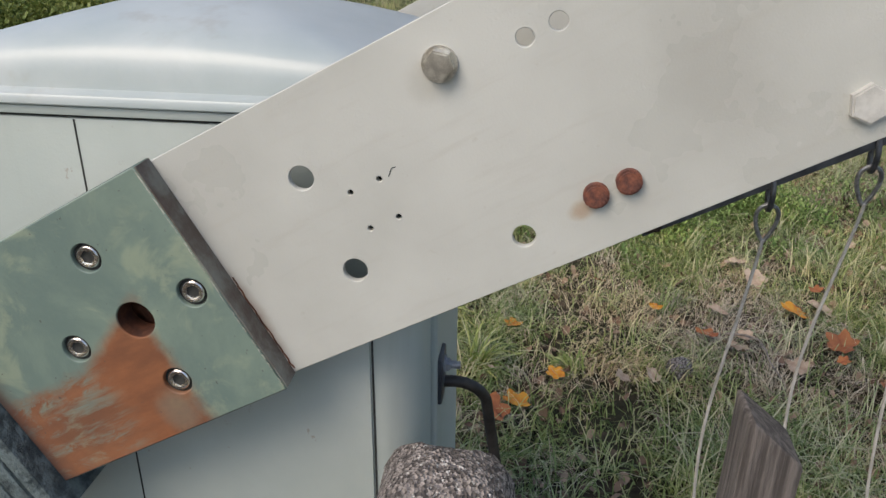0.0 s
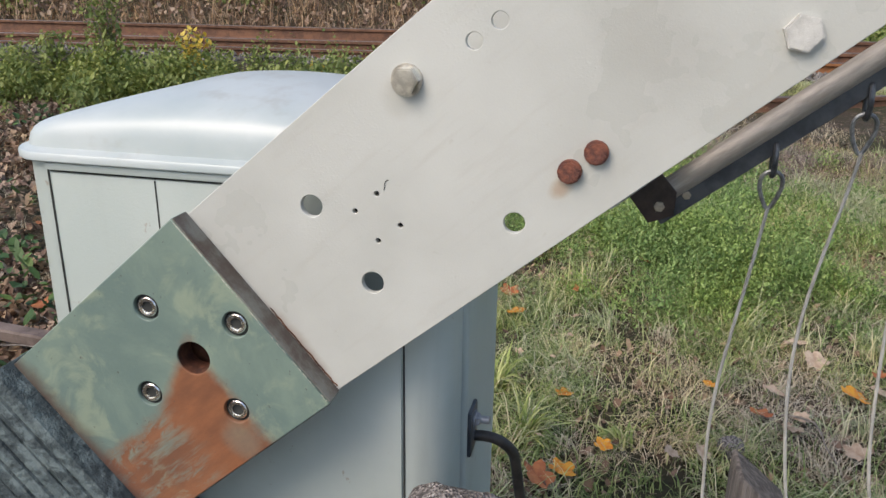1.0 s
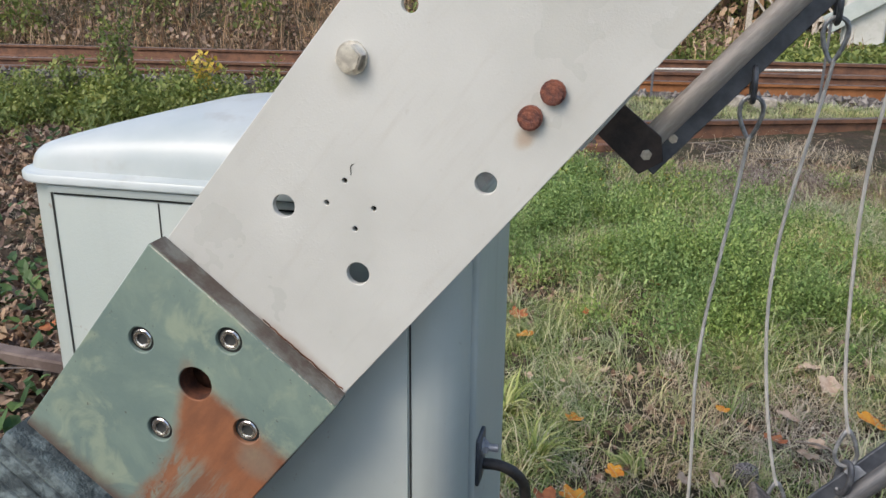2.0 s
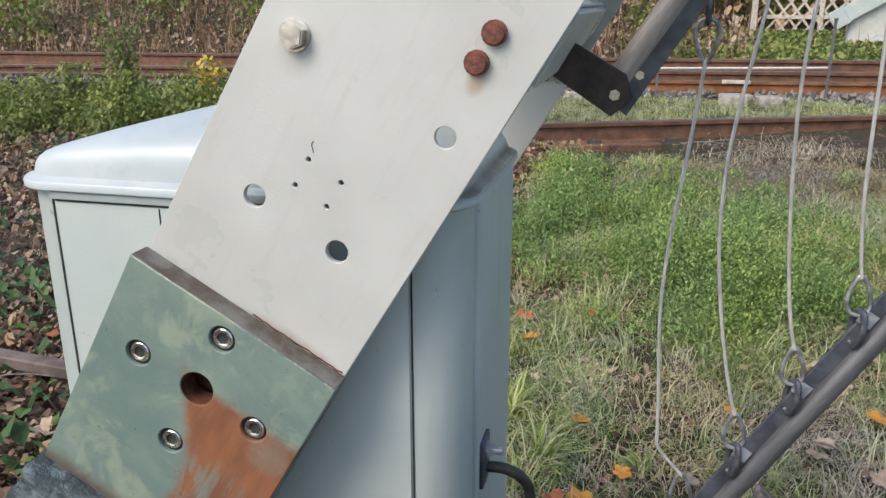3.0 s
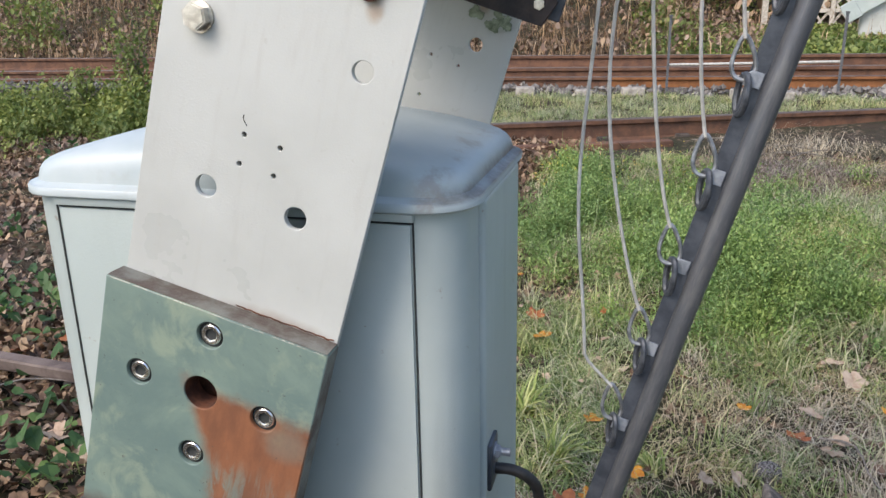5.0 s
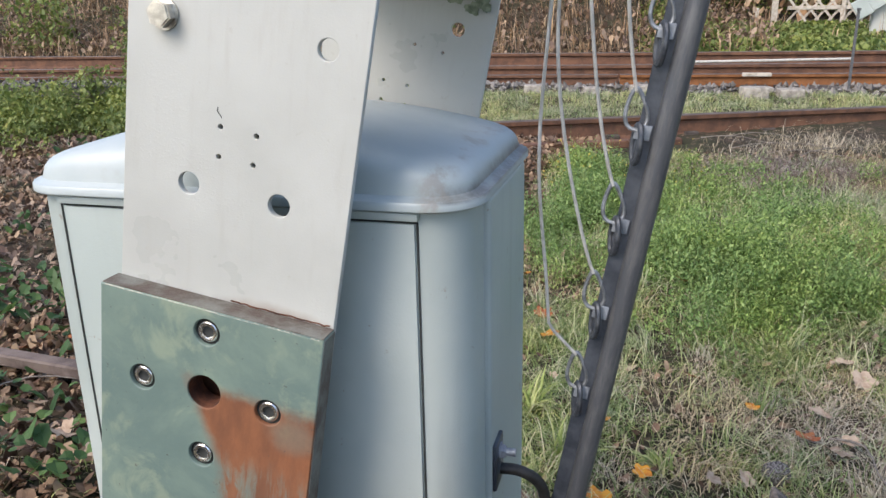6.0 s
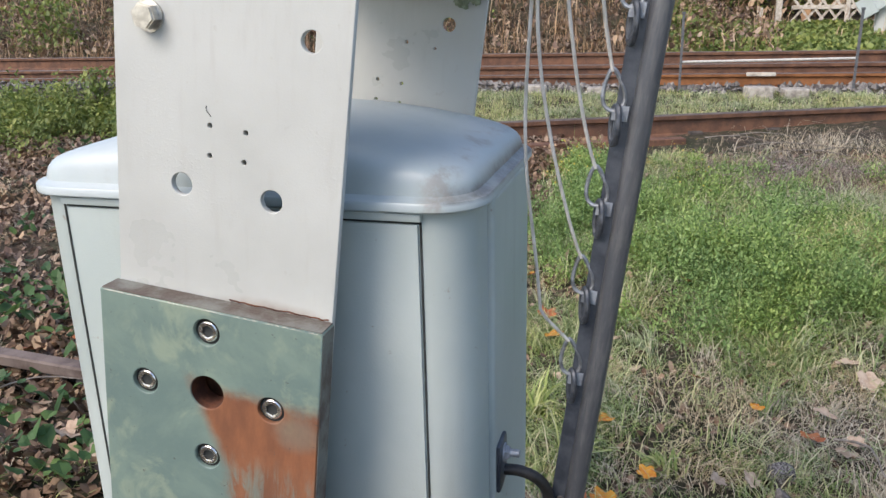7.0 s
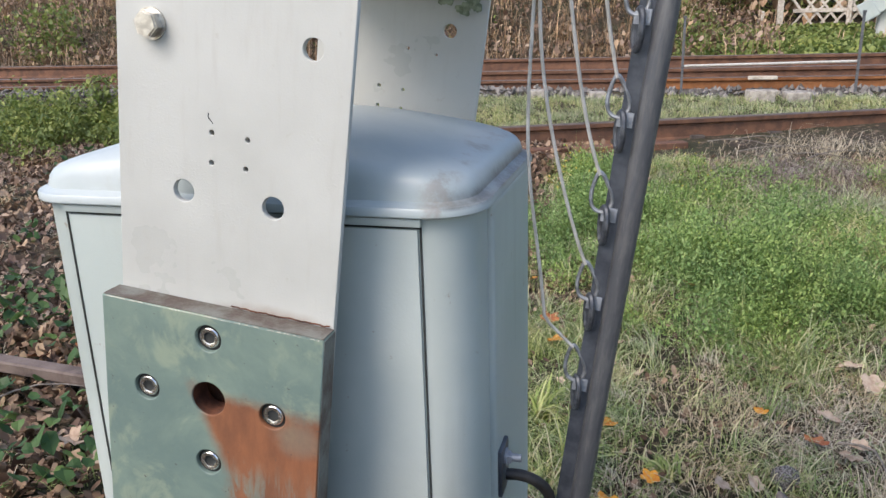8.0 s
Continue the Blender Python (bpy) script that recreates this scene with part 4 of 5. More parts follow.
def make_growth():
    v, f = blades(np.concatenate([scatter(15000, -0.4, 2.6, 0.2, 4.5, lambda x, y: inside(x, y) * (0.25 + 0.75 * (1 - bare(x, y)))), scatter(12000, -1.6, 4.0, 5.0, 6.95, beyond)]), 0.060, 0.0020, 1.4)
    stuff("grass", v, f, M_BLADE, "short green undergrowth of the meadow", "grass")
    v, f = clumps(np.concatenate([scatter(1550, -0.4, 2.4, 0.25, 2.6, lush), scatter(1300, -0.6, 2.8, 2.4, 4.6, lush)]), 24, 0.115, 0.0016, 3.3, 0.032, 0.35)
    stuff("tall_grass", v, f, M_BLADE, "longer green meadow grass in clumps", "grass")
    v, f = clumps(np.concatenate([scatter(620, 0.7, 2.6, 2.7, 4.2, lambda x, y: bump2(x, y, 1.45, 3.45, 0.55, 0.42)), scatter(420, -0.3, 2.0, 0.4, 2.6, lush), scatter(520, -0.3, 2.2, 2.6, 4.4, lush)]), 24, 0.15, 0.0015, 3.0, 0.030, 0.3)
    stuff("pale_grass", v, f, M_PALEGRASS, "pale yellowing grass in clumps", "grass")
    v, f = clumps(scatter(1050, -1.6, 4.0, 5.0, 6.9, beyond), 22, 0.095, 0.0020, 3.0, 0.035, 0.3)
    stuff("verge_grass", v, f, M_PALEGRASS, "light green grass strip between the tracks", "grass")
    v, f = clumps(np.concatenate([scatter(600, -0.4, 2.3, 0.35, 3.4, lambda x, y: 0.10 + 0.90 * bare(x, y)), scatter(130, 0.2, 3.2, 3.6, 4.7, bare), scatter(520, -6.0, -0.8, 3.0, 4.5), scatter(260, -4.0, -0.6, 0.8, 3.0)]), 24, 0.125, 0.0011, 3.8, 0.028, 0.4)
    stuff("dry_grass", v, f, M_STRAW, "straw-coloured dead grass in tangled clumps", "dry grass")
    v, f = clumps(np.concatenate([scatter(900, -5.0, 5.0, -4.0, 1.2, litter), scatter(500, 2.0, 5.0, 0.8, 5.0, litter)]), 22, 0.09, 0.0020, 2.8, 0.05)
    stuff("sparse_grass", v, f, M_BLADE, "sparse short grass round the barrier", "grass")
    # heap of dead twigs before the siding, and the arching stalks beside the rail
    v, f = clumps(scatter(620, 0.4, 2.6, 3.7, 4.7, lambda x, y: bump2(x, y, 1.3, 4.2, 0.5, 0.22)), 26, 0.19, 0.0015, 3.4, 0.06, 0.6)
    stuff("dead_weeds", v, f, M_HEAP, "grey-brown heap of dead weeds before the siding", "dead weeds")
    v, f = clumps(scatter(46, 0.55, 2.3, 4.5, 5.15, lambda x, y: bump2(x, y, 1.35, 4.5 + 0.4 * (x - 0.3), 0.5, 0.3)), 9, 0.30, 0.0016, 3.8, 0.14, 0.45)
    stuff("dry_stems", v, f, M_STRAW, "arching straw-coloured stems beside the siding rail", "dry grass")
    # leafy herb patch
    S = scatter(430, -0.3, 2.2, 1.9, 4.5, lambda x, y: herb(x, y) * (0.05 + 0.95 * smooth(-0.2, 0.25, noise.noise((x * 3, y * 3, 4)))))
    H = (0.09 + 0.15 * np.array([herb(x, y) for x, y, _ in S])) * RNG.uniform(0.45, 1.45, len(S))
    v, f = cushions(S, H, 420, 0.105, 0.0110)
    stuff("herb_patch", v, f, M_HERB, "bushy patch of small-leaved green weeds", "weeds")
    # leafy shoots that stand out of the mounds
    T = np.repeat(S, 5, 0) + np.concatenate([RNG.normal(0, 0.07, (len(S) * 5, 2)), np.zeros((len(S) * 5, 1))], 1)
    top = np.repeat(H, 5)[:, None] * np.concatenate([RNG.normal(0, 0.25, (len(T), 2)), RNG.uniform(0.9, 1.5, (len(T), 1))], 1)
    along = np.tile(np.linspace(0.35, 1.0, 12), len(T))[:, None]
    C = np.repeat(T, 12, 0) + np.repeat(top, 12, 0) * along + RNG.normal(0, 0.008, (len(T) * 12, 3))
    v, f = leaves(C, 0.0135, 0.8, 0.26)
    stuff("herb_shoots", v, f, M_HERB, "leafy green shoots standing out of the weeds", "weeds")
    v, f = clumps(S, 9, 0.20, 0.0012, 0.9, 0.04)
    stuff("herb_stems", v, f, M_BLADE, "thin green weed stems", "weeds")
    P = scatter(70, -0.25, 0.7, 3.6, 4.3)
    v, f = leaves(np.repeat(P, 3, 0) + np.concatenate([RNG.normal(0, 0.02, (210, 2)), RNG.uniform(0.08, 0.19, (210, 1))], 1), 0.012, 0.5)
    stuff("yellow_flowers", v, f, M_YELLOW, "tiny yellow flowers over the weeds", "flowers")
    # weeds by the track
    def verge(x, y):
        return math.exp(-((y - 5.4 - 0.08 * x) / 0.55) ** 2) * (0.35 + 0.65 * smooth(-0.3, 0.3, noise.noise((x, y, 8))))
    S = scatter(520, -7.5, -1.2, 4.0, 6.7, verge)
    v, f = cushions(S, RNG.uniform(0.12, 0.48, len(S)), 110, 0.15, 0.030)
    stuff("verge_weeds", v, f, M_WEED, "tangled green and yellowing verge weeds", "weeds")
    # leaf litter and low ivy on the far left ground
    def strewn(x, y):
        e = 0.7 * noise.noise((x * 0.7, y * 0.7, 60.0))
        return litter(x, y) * smooth(-5.6, -4.4, x + e) * smooth(0.1, -0.7, x + e) * (0.04 + 0.96 * smooth(-0.3, 0.7, y + e))
    P = np.concatenate([scatter(29000, -6.0, 0.3, -1.5, 5.0, strewn), scatter(2500, -5.0, 5.0, -4.0, 0.6, litter), scatter(2500, -8, 3, 9.9, 11.5)])
    v, f = leaves(P + np.array([0, 0, 1.0]) * RNG.uniform(0.004, 0.035, len(P))[:, None], 0.031, 0.7, 0.55)
    stuff("leaf_litter", v, f, M_LITTER, "brown and tan fallen leaf litter", "leaf litter")
    P = scatter(6200, -0.4, 2.4, 0.35, 4.7, litter)
    v, f = leaves(P + np.array([0, 0, 1.0]) * RNG.uniform(0.004, 0.03, len(P))[:, None], 0.024, 0.6)
    stuff("leaf_scraps", v, f, M_LITTER, "brown scraps of dead leaf between the grass", "leaf litter")
    P = np.concatenate([scatter(700, -3.8, -0.6, 0.7, 4.6, lambda x, y: smooth(0.05, 0.35, noise.noise((x * 1.6, y * 1.6, 21)))), scatter(160, -1.9, -1.0, 0.75, 1.25), scatter(160, -2.7, -1.9, 1.7, 2.3)])
    v, f = leaves(P + np.array([0, 0, 1.0]) * RNG.uniform(0.02, 0.10, len(P))[:, None], 0.040, 0.55, 0.5)
    stuff("ivy", v, f, M_IVY, "dark green low creeping leaves", "ivy")
    # bank behind the track: dead stalks, shrubs, green strip
    P = scatter(1500, -16, 3.6, 10.3, 15.5, lambda x, y: 0.08 + 0.92 * smooth(2.0, 0.0, x))
    v, f = clumps(P, 9, 0.55, 0.005, 2.6, 0.12)
    stuff("dry_stalks", v, f, M_BRUSH, "brown dead stalks and brambles on the bank", "brush")
    P = np.concatenate([scatter(900, -14, 0.5, 10.8, 15.0, lambda x, y: smooth(0.1, 0.4, noise.noise((x * 0.6, y * 0.6, 31)))), scatter(3000, 0.2, 7.0, 10.2, 14.3), scatter(1500, -1, 9.0, 16.5, 20.0)])
    C = np.repeat(P, 9, 0) + np.concatenate([RNG.normal(0, 0.12, (len(P) * 9, 2)), RNG.uniform(0.02, 0.42, (len(P) * 9, 1)) * np.repeat(1 + 3.0 * (P[:, 1:2] > 16.4) + 1.2 * (P[:, :1] < 0.2) - 0.72 * ((P[:, :1] > 0.2) & (P[:, 1:2] < 14.5)), 9, 0)], 1)
    v, f = leaves(C, 0.062, 0.7)
    stuff("bank_shrubs", v, f, M_WEED, "green bramble and shrub growth on the bank", "shrubs")
    P = scatter(7000, -12, 9, 15.5, 24)
    C = np.repeat(P, 3, 0) + np.concatenate([RNG.normal(0, 0.3, (len(P) * 3, 2)), RNG.uniform(0.1, 4.5, (len(P) * 3, 1))], 1)
    v, f = leaves(C, 0.17, 0.8)
    stuff("far_thicket", v, f, M_BRUSH, "brown thicket behind the bank", "thicket")
    P = scatter(11000, -15, 1.9, 10.2, 15.5)
    v, f = leaves(P + np.array([0, 0, 1.0]) * RNG.uniform(0.0, 0.35, len(P))[:, None], 0.060, 0.6)
    stuff("bank_leaves", v, f, M_LITTER, "brown dead leaves caught in the bank growth", "leaf litter")
    # ballast
    P = scatter(5500, -11, 5.0, 6.9, 9.6)
    base = np.array([(1, 0, 0), (-1, 0, 0), (0, 1, 0), (0, -1, 0), (0, 0, 1), (0, 0, -1)], float)
    n = len(P)
    v = P[:, None, :] + base[None] * RNG.uniform(0.018, 0.045, (n, 6, 1)) + RNG.normal(0, 0.006, (n, 6, 3)) + np.array([0, 0, 0.012])
    k = np.arange(n)[:, None] * 6
    f = np.concatenate([k + t for t in ([0, 2, 4], [2, 1, 4], [1, 3, 4], [3, 0, 4], [2, 0, 5], [1, 2, 5], [3, 1, 5], [0, 3, 5])])
    stuff("ballast", v, f, M_STONE, "grey brown track ballast stones", "ballast")


make_growth()


def weed(name, x, y, h, n, mat, label, size, stems=7):
    """An upright branching weed."""
    th = tagged(empty(name, pose(x, y, gz(x, y))), label, "weed")
    rng = random.Random(int(x * 100) + n)
    C = []
    for s in range(stems):
        a, lean = rng.uniform(0, 6.28), rng.uniform(0.03, 0.22)
        top = (math.cos(a) * lean * h, math.sin(a) * lean * h, h * rng.uniform(0.6, 1.0))
        pts = [(top[0] * t ** 1.4, top[1] * t ** 1.4, top[2] * t) for t in (0, 0.3, 0.6, 1)]
        part("stem", tube_bm(pts, 0.005, 5, False, 0.0015), M_TWIG, th)
        for _ in range(n // stems):
            t = rng.uniform(0.12, 1.0) ** 0.8
            C.append((top[0] * t ** 1.4 + rng.gauss(0, 0.05), top[1] * t ** 1.4 + rng.gauss(0, 0.05), top[2] * t))
    v, f = leaves(np.array(C), size, 0.6)
    me = bpy.data.meshes.new("foliage")
    me.from_pydata(v.reshape(-1, 3).tolist(), [], f.tolist())
    part("foliage", me, mat, th)


weed("tall_weed", -3.85, 5.25, 1.05, 900, M_WEED, "tall thin-leaved weed before the track", 0.030, 9)
weed("tall_weed", -4.25, 5.1, 0.62, 500, M_WEED, "bushy green weed before the track", 0.034, 8)
weed("yellow_weed", -3.25, 5.55, 0.52, 160, M_YELLOW, "sapling with bright yellow leaves", 0.05, 5)
weed("yellow_weed", -2.1, 5.55, 0.30, 90, M_YELLOW, "small weed with yellow leaves", 0.035, 5)
weed("tall_weed", -2.65, 5.6, 0.55, 350, M_WEED, "thin weed before the track", 0.026, 6)


def tuft(x, y, n, size, mat=None, label="bright yellow-green tuft of broad grass"):
    th = tagged(empty("grass_tuft", pose(x, y, gz(x, y))), label, "grass tuft", "grass tufts")
    v, f = clumps(np.zeros((1, 3)), n, size * 1.35, 0.0048 if mat is None else 0.0013, 2.9 if mat is None else 3.4, 0.016)
    me = bpy.data.meshes.new("foliage")
    me.from_pydata(v.reshape(-1, 3).tolist(), [], f.tolist())
    part("foliage", me, mat or M_TUFT, th)


M_TUFT = mat_leafy("tuft blades", [(0.22, 0.31, 0.09), (0.40, 0.47, 0.16), (0.62, 0.62, 0.31)])
tuft(0.504, 1.27, 80, 0.125)
tuft(0.24, 1.25, 60, 0.10)
tuft(0.12, 1.5, 50, 0.15)
tuft(0.80, 1.66, 40, 0.12, M_BLADE, "green grass clump under a fallen leaf")
for _k in range(26):
    tuft(RNG.uniform(-0.1, 1.9), RNG.uniform(1.1, 3.9), 40, RNG.uniform(0.08, 0.15), M_PALEGRASS, "light green clump of fine grass")
for _k in range(14):
    tuft(RNG.uniform(0.3, 2.0), RNG.uniform(1.2, 4.9), 60, RNG.uniform(0.10, 0.17), M_STRAW, "pale straw-coloured clump of dead grass")


def leaf_mesh(name, seed):
    """A curled lobed fallen leaf about 7 cm wide."""
    rng = random.Random(seed)
    bm = bmesh.new()
    c = bm.verts.new((0, 0, 0))
    ring = []
    for i in range(20):
        a = i * 2 * math.pi / 20
        r = 0.036 * (0.72 + 0.34 * abs(math.cos(2.5 * a))) * rng.uniform(0.85, 1.1)
        x, y = r * math.cos(a) * 1.15, r * math.sin(a)
        ring.append(bm.verts.new((x, y, 9 * y * y + 5 * x * x * rng.uniform(-0.4, 1.2))))
    for i in range(20):
        bm.faces.new((c, ring[i], ring[(i + 1) % 20]))
    me = finish(bm, name)
    me.shade_smooth()
    return me


def make_leaves():
    rng = random.Random(12)
    kinds = [(M_LEAF_ORANGE, "bright orange fallen leaf on the grass"), (M_LEAF_BEIGE, "pale beige curled dry leaf on the grass"), (M_LEAF_RED, "rust red fallen leaf on the grass")]
    protos = []
    for i, (mt, lab) in enumerate(kinds):
        ob = part("fallen_leaf", leaf_mesh("fallen_leaf", i), mt)
        tagged(ob, lab, "leaf", "fallen leaves")
        protos.append(ob)
    fixed = [(0.46, 1.21, 0, 0.7), (0.77, 1.61, 0, 0.6), (0.33, 1.45, 0, 0.7), (0.96, 1.38, 1, 1.25), (0.96, 1.61, 1, 0.9), (1.14, 1.90, 1, 1.25), (1.10, 2.02, 1, 1.0), (-0.10, 2.6, 0, 1.0),
             (0.04, 2.24, 2, 1.1), (0.10, 2.05, 0, 0.9), (0.90, 1.45, 2, 0.9), (0.72, 1.22, 1, 0.7), (0.64, 1.20, 1, 0.7), (-1.1, 1.15, 0, 1.3), (-1.05, 1.35, 2, 1.2), (-1.2, 1.0, 1, 1.3), (0.36, 1.06, 0, 0.9), (1.3, 1.7, 1, 1.2),
             (1.28, 1.45, 2, 1.3), (1.12, 1.30, 1, 0.9), (1.36, 1.25, 2, 1.1), (0.30, 1.0, 2, 1.2), (1.2, 1.65, 0, 1.1)]
    spots = fixed + [(rng.uniform(-0.2, 2.0), rng.uniform(1.0, 3.4), rng.choice((1, 1, 1, 2)), rng.uniform(0.3, 0.7)) for _ in range(34)] \
        + [(rng.uniform(-3.5, -0.6), rng.uniform(0.9, 3.5), rng.choice((0, 1, 1, 2, 2)), rng.uniform(0.7, 1.3)) for _ in range(60)]
    used = set()
    for x, y, k, s in spots:
        m = pose(x, y, gz(x, y) + rng.uniform(0.03, 0.055), rng.uniform(-25, 25), rng.uniform(-25, 25), rng.uniform(0, 360))
        ob = protos[k]
        if k in used:
            ob = copy_thing(protos[k], m)
        used.add(k)
        ob.matrix_basis = m @ Matrix.Diagonal((s, s, s, 1))


make_leaves()

# ---- beyond the track ----
def make_far():
    for x, y0 in ((0.56, 7.15), (2.05, 7.15)):
        th = tagged(empty("stake", pose(x, y0, gz(x, y0))), "thin grey metal stake beside the track", "stake", "stakes")
        part("pole", box_bm(-0.012, 0.012, -0.006, 0.006, -0.05, 0.72, 0.002), M_TUBE, th)
        part("cap", box_bm(-0.016, 0.016, -0.02, 0.006, 0.70, 0.72, 0.002), M_TUBE, th)
    ob = part("pipe", tube_bm([(0.57, 7.17, gz(0.5, 7.15) + 0.26), (2.04, 7.17, gz(2, 7.15) + 0.285)], 0.012, 10), M_ROPE)
    tagged(ob, "light grey metal pipe between two stakes", "pipe")
    for x, y, w, h in ((1.22, 6.78, 0.22, 0.09), (1.52, 6.8, 0.20, 0.075), (1.3, 7.05, 0.2, 0.05), (-0.75, 6.9, 0.18, 0.07), (-0.2, 6.95, 0.15, 0.06), (0.25, 6.95, 0.2, 0.06)):
        bm = box_bm(-w / 2, w / 2, -0.09, 0.09, -0.02, h, 0.012, 2)
        for v in bm.verts:
            v.co += Vector((0.012, 0.01, 0.008)) * noise.noise(v.co * 14 + Vector((x, y, 0)) * 5)
        ob = part("concrete_block", bm, M_CONCRETE)
        ob.matrix_basis = pose(x, y, gz(x, y), 0, 0, 8)
        tagged(ob, "broken pale concrete block in the ballast", "block", "concrete blocks")
    ob = part("white_plate", box_bm(-0.13, 0.13, -0.03, 0.03, 0, 0.035, 0.006), M_FENCE)
    ob.matrix_basis = pose(1.3, 7.44, 0.505)
    tagged(ob, "pale board lying against the rail", "board")
    # sleepers
    bm = box_bm(-0.13, 0.13, -0.55, 2.05, -0.16, 0.0, 0.01)
    me = finish(bm, "sleeper")
    for i in range(26):
        x = -9.5 + 0.6 * i
        ob = part("sleeper", me, M_SLEEPER)
        ob.matrix_basis = pose(x, 7.6, 0.575 + 0.0075 * x - 0.172, 2.4, 0, 0)
        tagged(ob, "dark wooden sleeper under the rails", "sleeper", "sleepers")
    # lattice fence
    fz = gz(3, 15) - 0.25
    fence = tagged(empty("lattice_fence", pose(2.54, 15.0, fz, 0, 0, -8)), "whitewashed wooden lattice fence", "fence")
    part("rail", box_bm(-0.05, 3.0, -0.03, 0.03, 0.0, 0.06, 0.006), M_FENCE, fence)
    part("rail", box_bm(-0.05, 3.0, -0.03, 0.03, 0.50, 0.57, 0.006), M_FENCE, fence)
    part("rail", box_bm(-0.05, 3.0, -0.03, 0.03, 0.95, 1.0, 0.006), M_FENCE, fence)
    sl = finish(box_bm(-0.02, 0.02, -0.01, 0.01, -0.66, 0.66), "slat")
    for i in range(13):
        for sgn in (-1, 1):
            ob = part("slat", sl, M_FENCE, fence)
            ob.matrix_basis = pose(0.12 + 0.22 * i, 0.012 * sgn, 0.5, 0, 38 * sgn, 0)
    for x in (0.85, 2.2):
        part("post", box_bm(x - 0.04, x + 0.04, -0.05, 0.05, -0.25, 1.05, 0.01), M_FENCE, fence)
    for x, h in ((1.95, 0.14), (2.26, 0.55)):
        th = tagged(empty("short_post", pose(x, 14.8, gz(x, 14.8))), "short pale wooden post by the fence", "post", "short posts")
        part("post", box_bm(-0.05, 0.05, -0.05, 0.05, -0.1, h + 0.15, 0.012, 2), M_FENCE, th)
    # the barrier machine across the tracks
    z = gz(3.75, 13)
    th = tagged(empty("far_barrier_machine", pose(3.72, 13.0, z, 0, 0, -10)), "pale grey barrier machine across the tracks", "barrier machine")
    part("body", loft([[(x, y, h) for x, y in round_rect(0.30 + g, -0.2 - g, 0.2 + g, 0.05)] for h, g in ((-0.1, 0), (1.0, 0), (1.02, 0.02), (1.06, 0.02), (1.12, -0.08))]), M_PLATE, th, "", True)
    a = part("arm_plate", box_bm(-0.55, 0.75, -0.30, -0.27, -0.12, 0.12, 0.005), M_HOUSE, th, "raised grey arm plate")
    a.matrix_basis = pose(0.0, 0, 0.72, 0, -32, 0)
    part("weight", box_bm(-0.62, -0.40, -0.34, -0.26, -0.14, 0.14, 0.01), M_HOUSE, a)
    part("foundation", box_bm(-0.36, 0.36, -0.26, 0.26, -0.15, 0.10, 0.02), M_CONCRETE, th, "weathered concrete foundation")
    # rusty bar lying in the litter, twigs
    ob = part("steel_bar", box_bm(-1.1, 0.75, -0.03, 0.03, 0, 0.045, 0.006), M_BAR)
    ob.matrix_basis = pose(-1.9, 1.36, 0.055, 0, 0, -5)
    tagged(ob, "rusty steel bar lying in leaf litter", "bar")
    for x, y, a, L in ((1.2, 4.75, 10, 0.6), (0.95, 4.9, -25, 0.5), (1.5, 4.6, 30, 0.5), (1.02, 1.35, -60, 0.25), (-1.5, 1.25, 30, 0.4), (1.1, 5.0, 5, 0.45), (1.35, 4.55, -12, 0.5)):
        ob = part("twig", tube_bm([(L * (t - 0.5), 0.03 * math.sin(5 * t), 0.03 * math.sin(3 * t)) for t in (0, 0.2, 0.4, 0.6, 0.8, 1)], 0.004, 6, False, 0.002), M_TWIG)
        ob.matrix_basis = pose(x, y, gz(x, y) + 0.045, 0, 0, a)
        tagged(ob, "thin grey dead twig on the ground", "twig", "twigs")
    ob = part("stone", loft([[(x * s, y * s, z) for x, y in round_rect(0.05, -0.04, 0.04, 0.03, 4)] for z, s in ((-0.01, 0.8), (0.02, 1), (0.05, 0.8), (0.062, 0.3))]), M_CONCRETE, None, "", True)
    ob.matrix_basis = pose(-0.9, 10.2, gz(-0.9, 10.2) + 0.03)
    tagged(ob, "pale yellowish stone beside the track", "stone")
    ob = part("stone", loft([[(x * s, y * s, z) for x, y in round_rect(0.036, -0.03, 0.03, 0.024, 4)] for z, s in ((-0.01, 0.7), (0.018, 1), (0.04, 0.85), (0.052, 0.35))]), M_AGG, None, "", True)
    ob.matrix_basis = pose(0.80, 1.27, gz(0.80, 1.27) + 0.012, 0, 0, 25)
    tagged(ob, "dark grey speckled stone in the grass", "stone")


make_far()

# ---- movement ----
SWAY = [(0.0, 0.012), (0.5, 0.010), (1.0, 0.010), (1.5, 0.016), (3.0, 0.022), (3.5, 0.030), (4.0, 0.0318), (4.5, 0.034), (6.0, 0.0404), (6.5, 0.0372),
        (7.0, 0.0574), (7.5, 0.0414), (8.0, 0.0576)]
TILT = (-0.8, -0.8, -0.8, -0.8, -0.8, -0.7, 0.0, 0.4, -0.04, 0.28, -0.12, 0.73, -0.16)


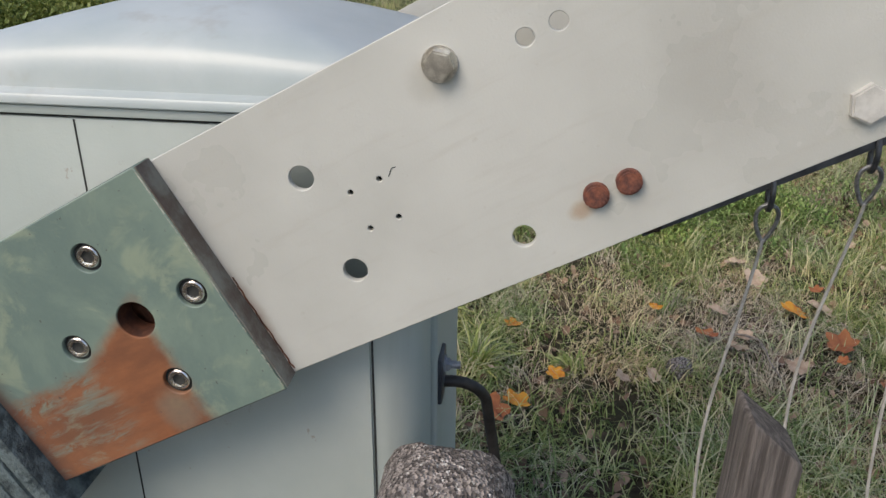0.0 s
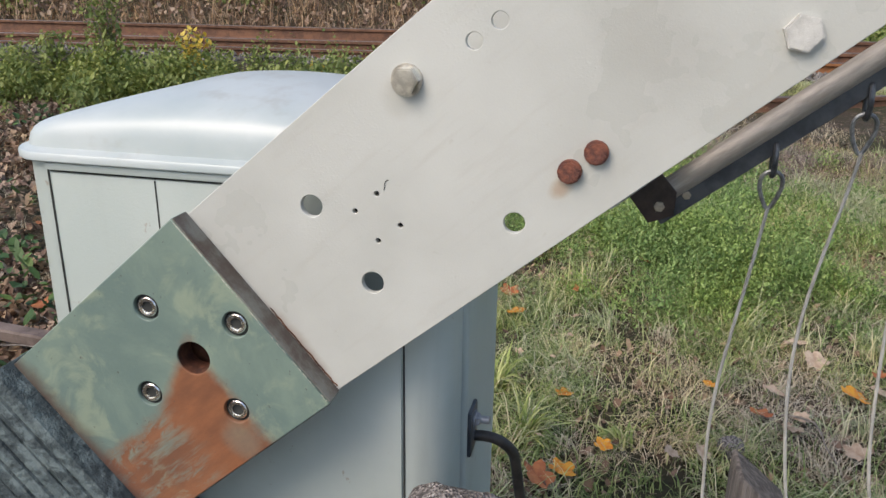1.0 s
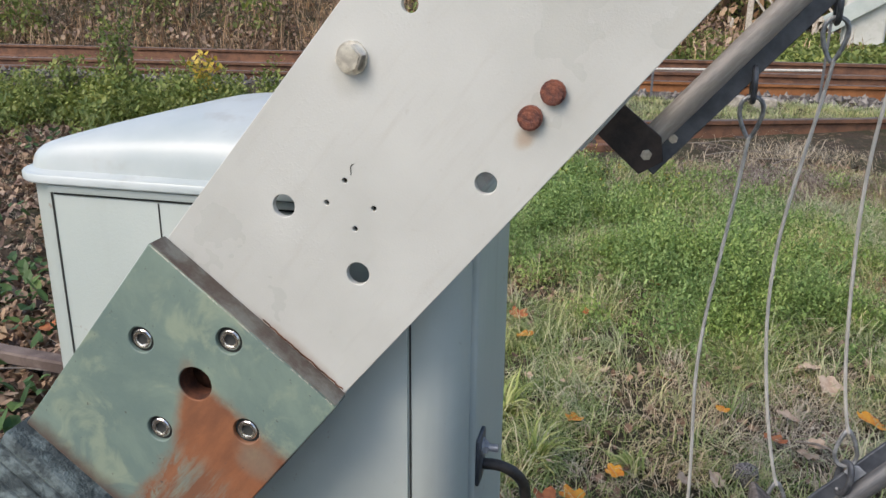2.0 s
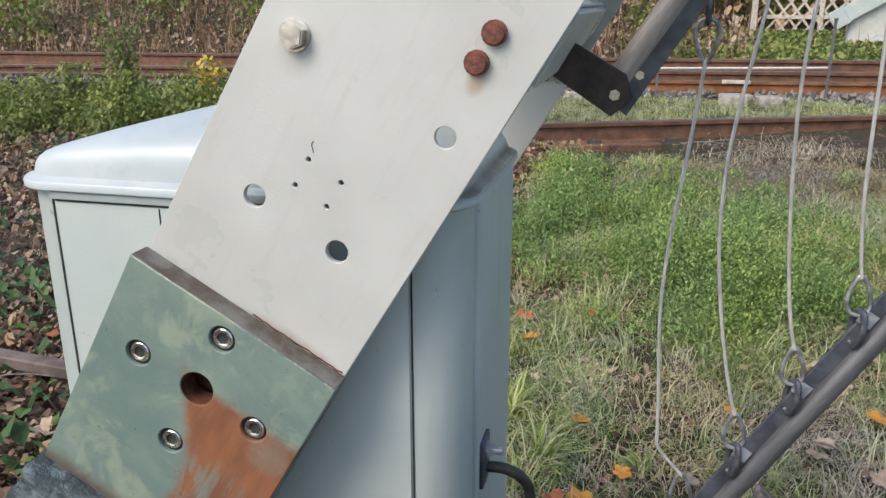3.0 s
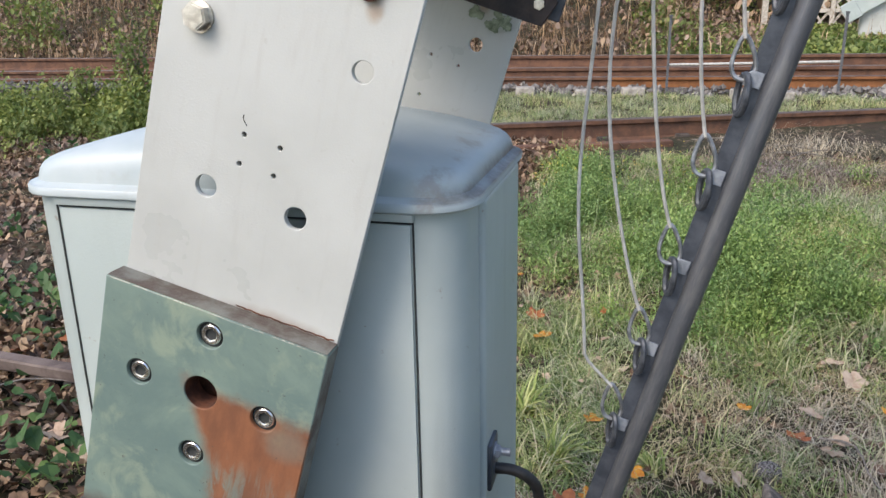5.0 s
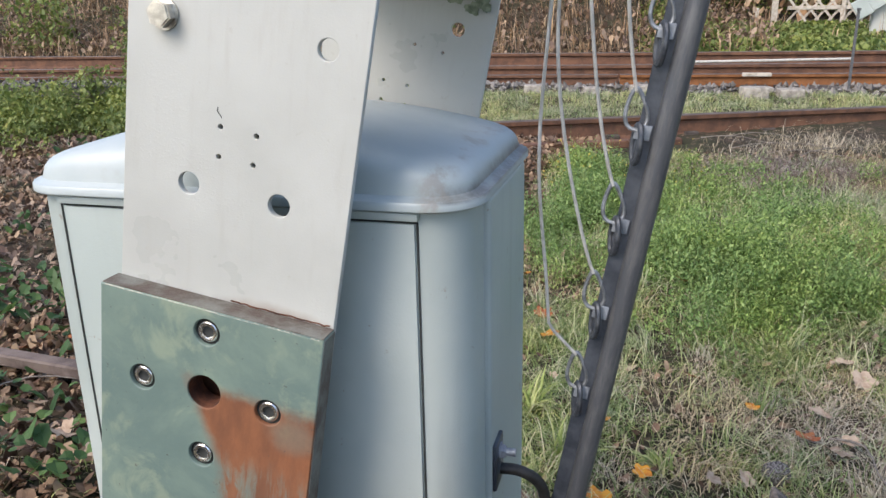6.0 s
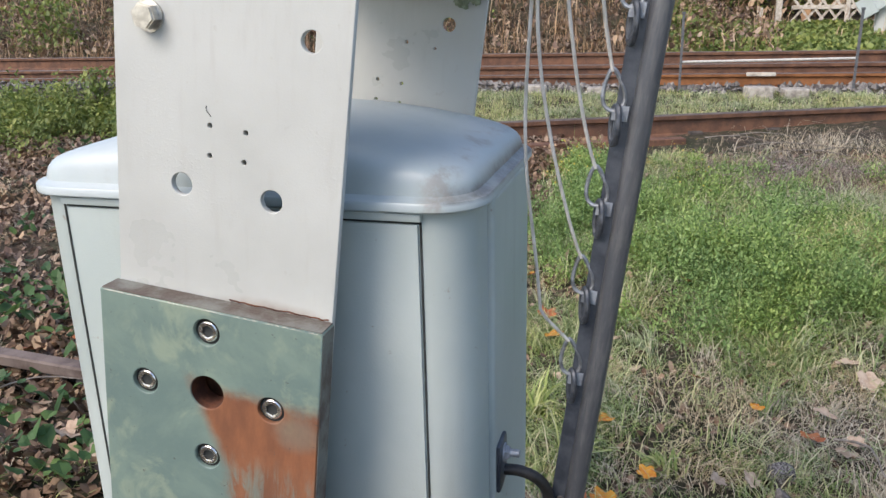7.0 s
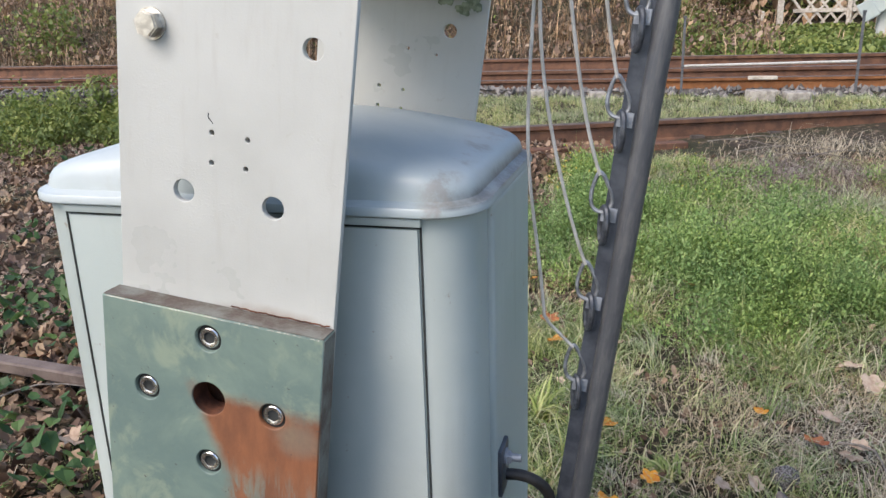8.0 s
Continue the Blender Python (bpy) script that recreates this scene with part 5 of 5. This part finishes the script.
def motions():
    walk(ARM, [(t, arm_pose(a)) for t, a in ANGLES])
    low, ropes = [], [[] for _ in ROPES]
    for (t, a), (_, dx), tilt in zip(ANGLES, SWAY, TILT):
        m = arm_pose(a) @ Matrix.Translation((0, SKIRT_Y, 0))
        eye0 = m @ Vector((HOOK_U, 0, HOOK_V))
        ring0 = eye0 + Vector((dx, 0, -math.sqrt(ROD ** 2 - dx ** 2)))
        lm = Matrix.Translation(ring0) @ pose(0, 0, 0, 0, -(a + tilt), 0)
        low.append((t, lm))
        for i, rows in enumerate(ropes):
            u, v = hook_point(i)
            e, f = m @ Vector((u, 0, v)), lm @ Vector((PITCH * i, 0, 0))
            lean = math.degrees(math.atan2(f.x - e.x, e.z - f.z))
            rows.append((t, pose(e.x, e.y, e.z, 0, -lean, 0)))
    walk(LOWER, low)
    for ob, rows in zip(ROPES, ropes):
        walk(ob, rows)


motions()
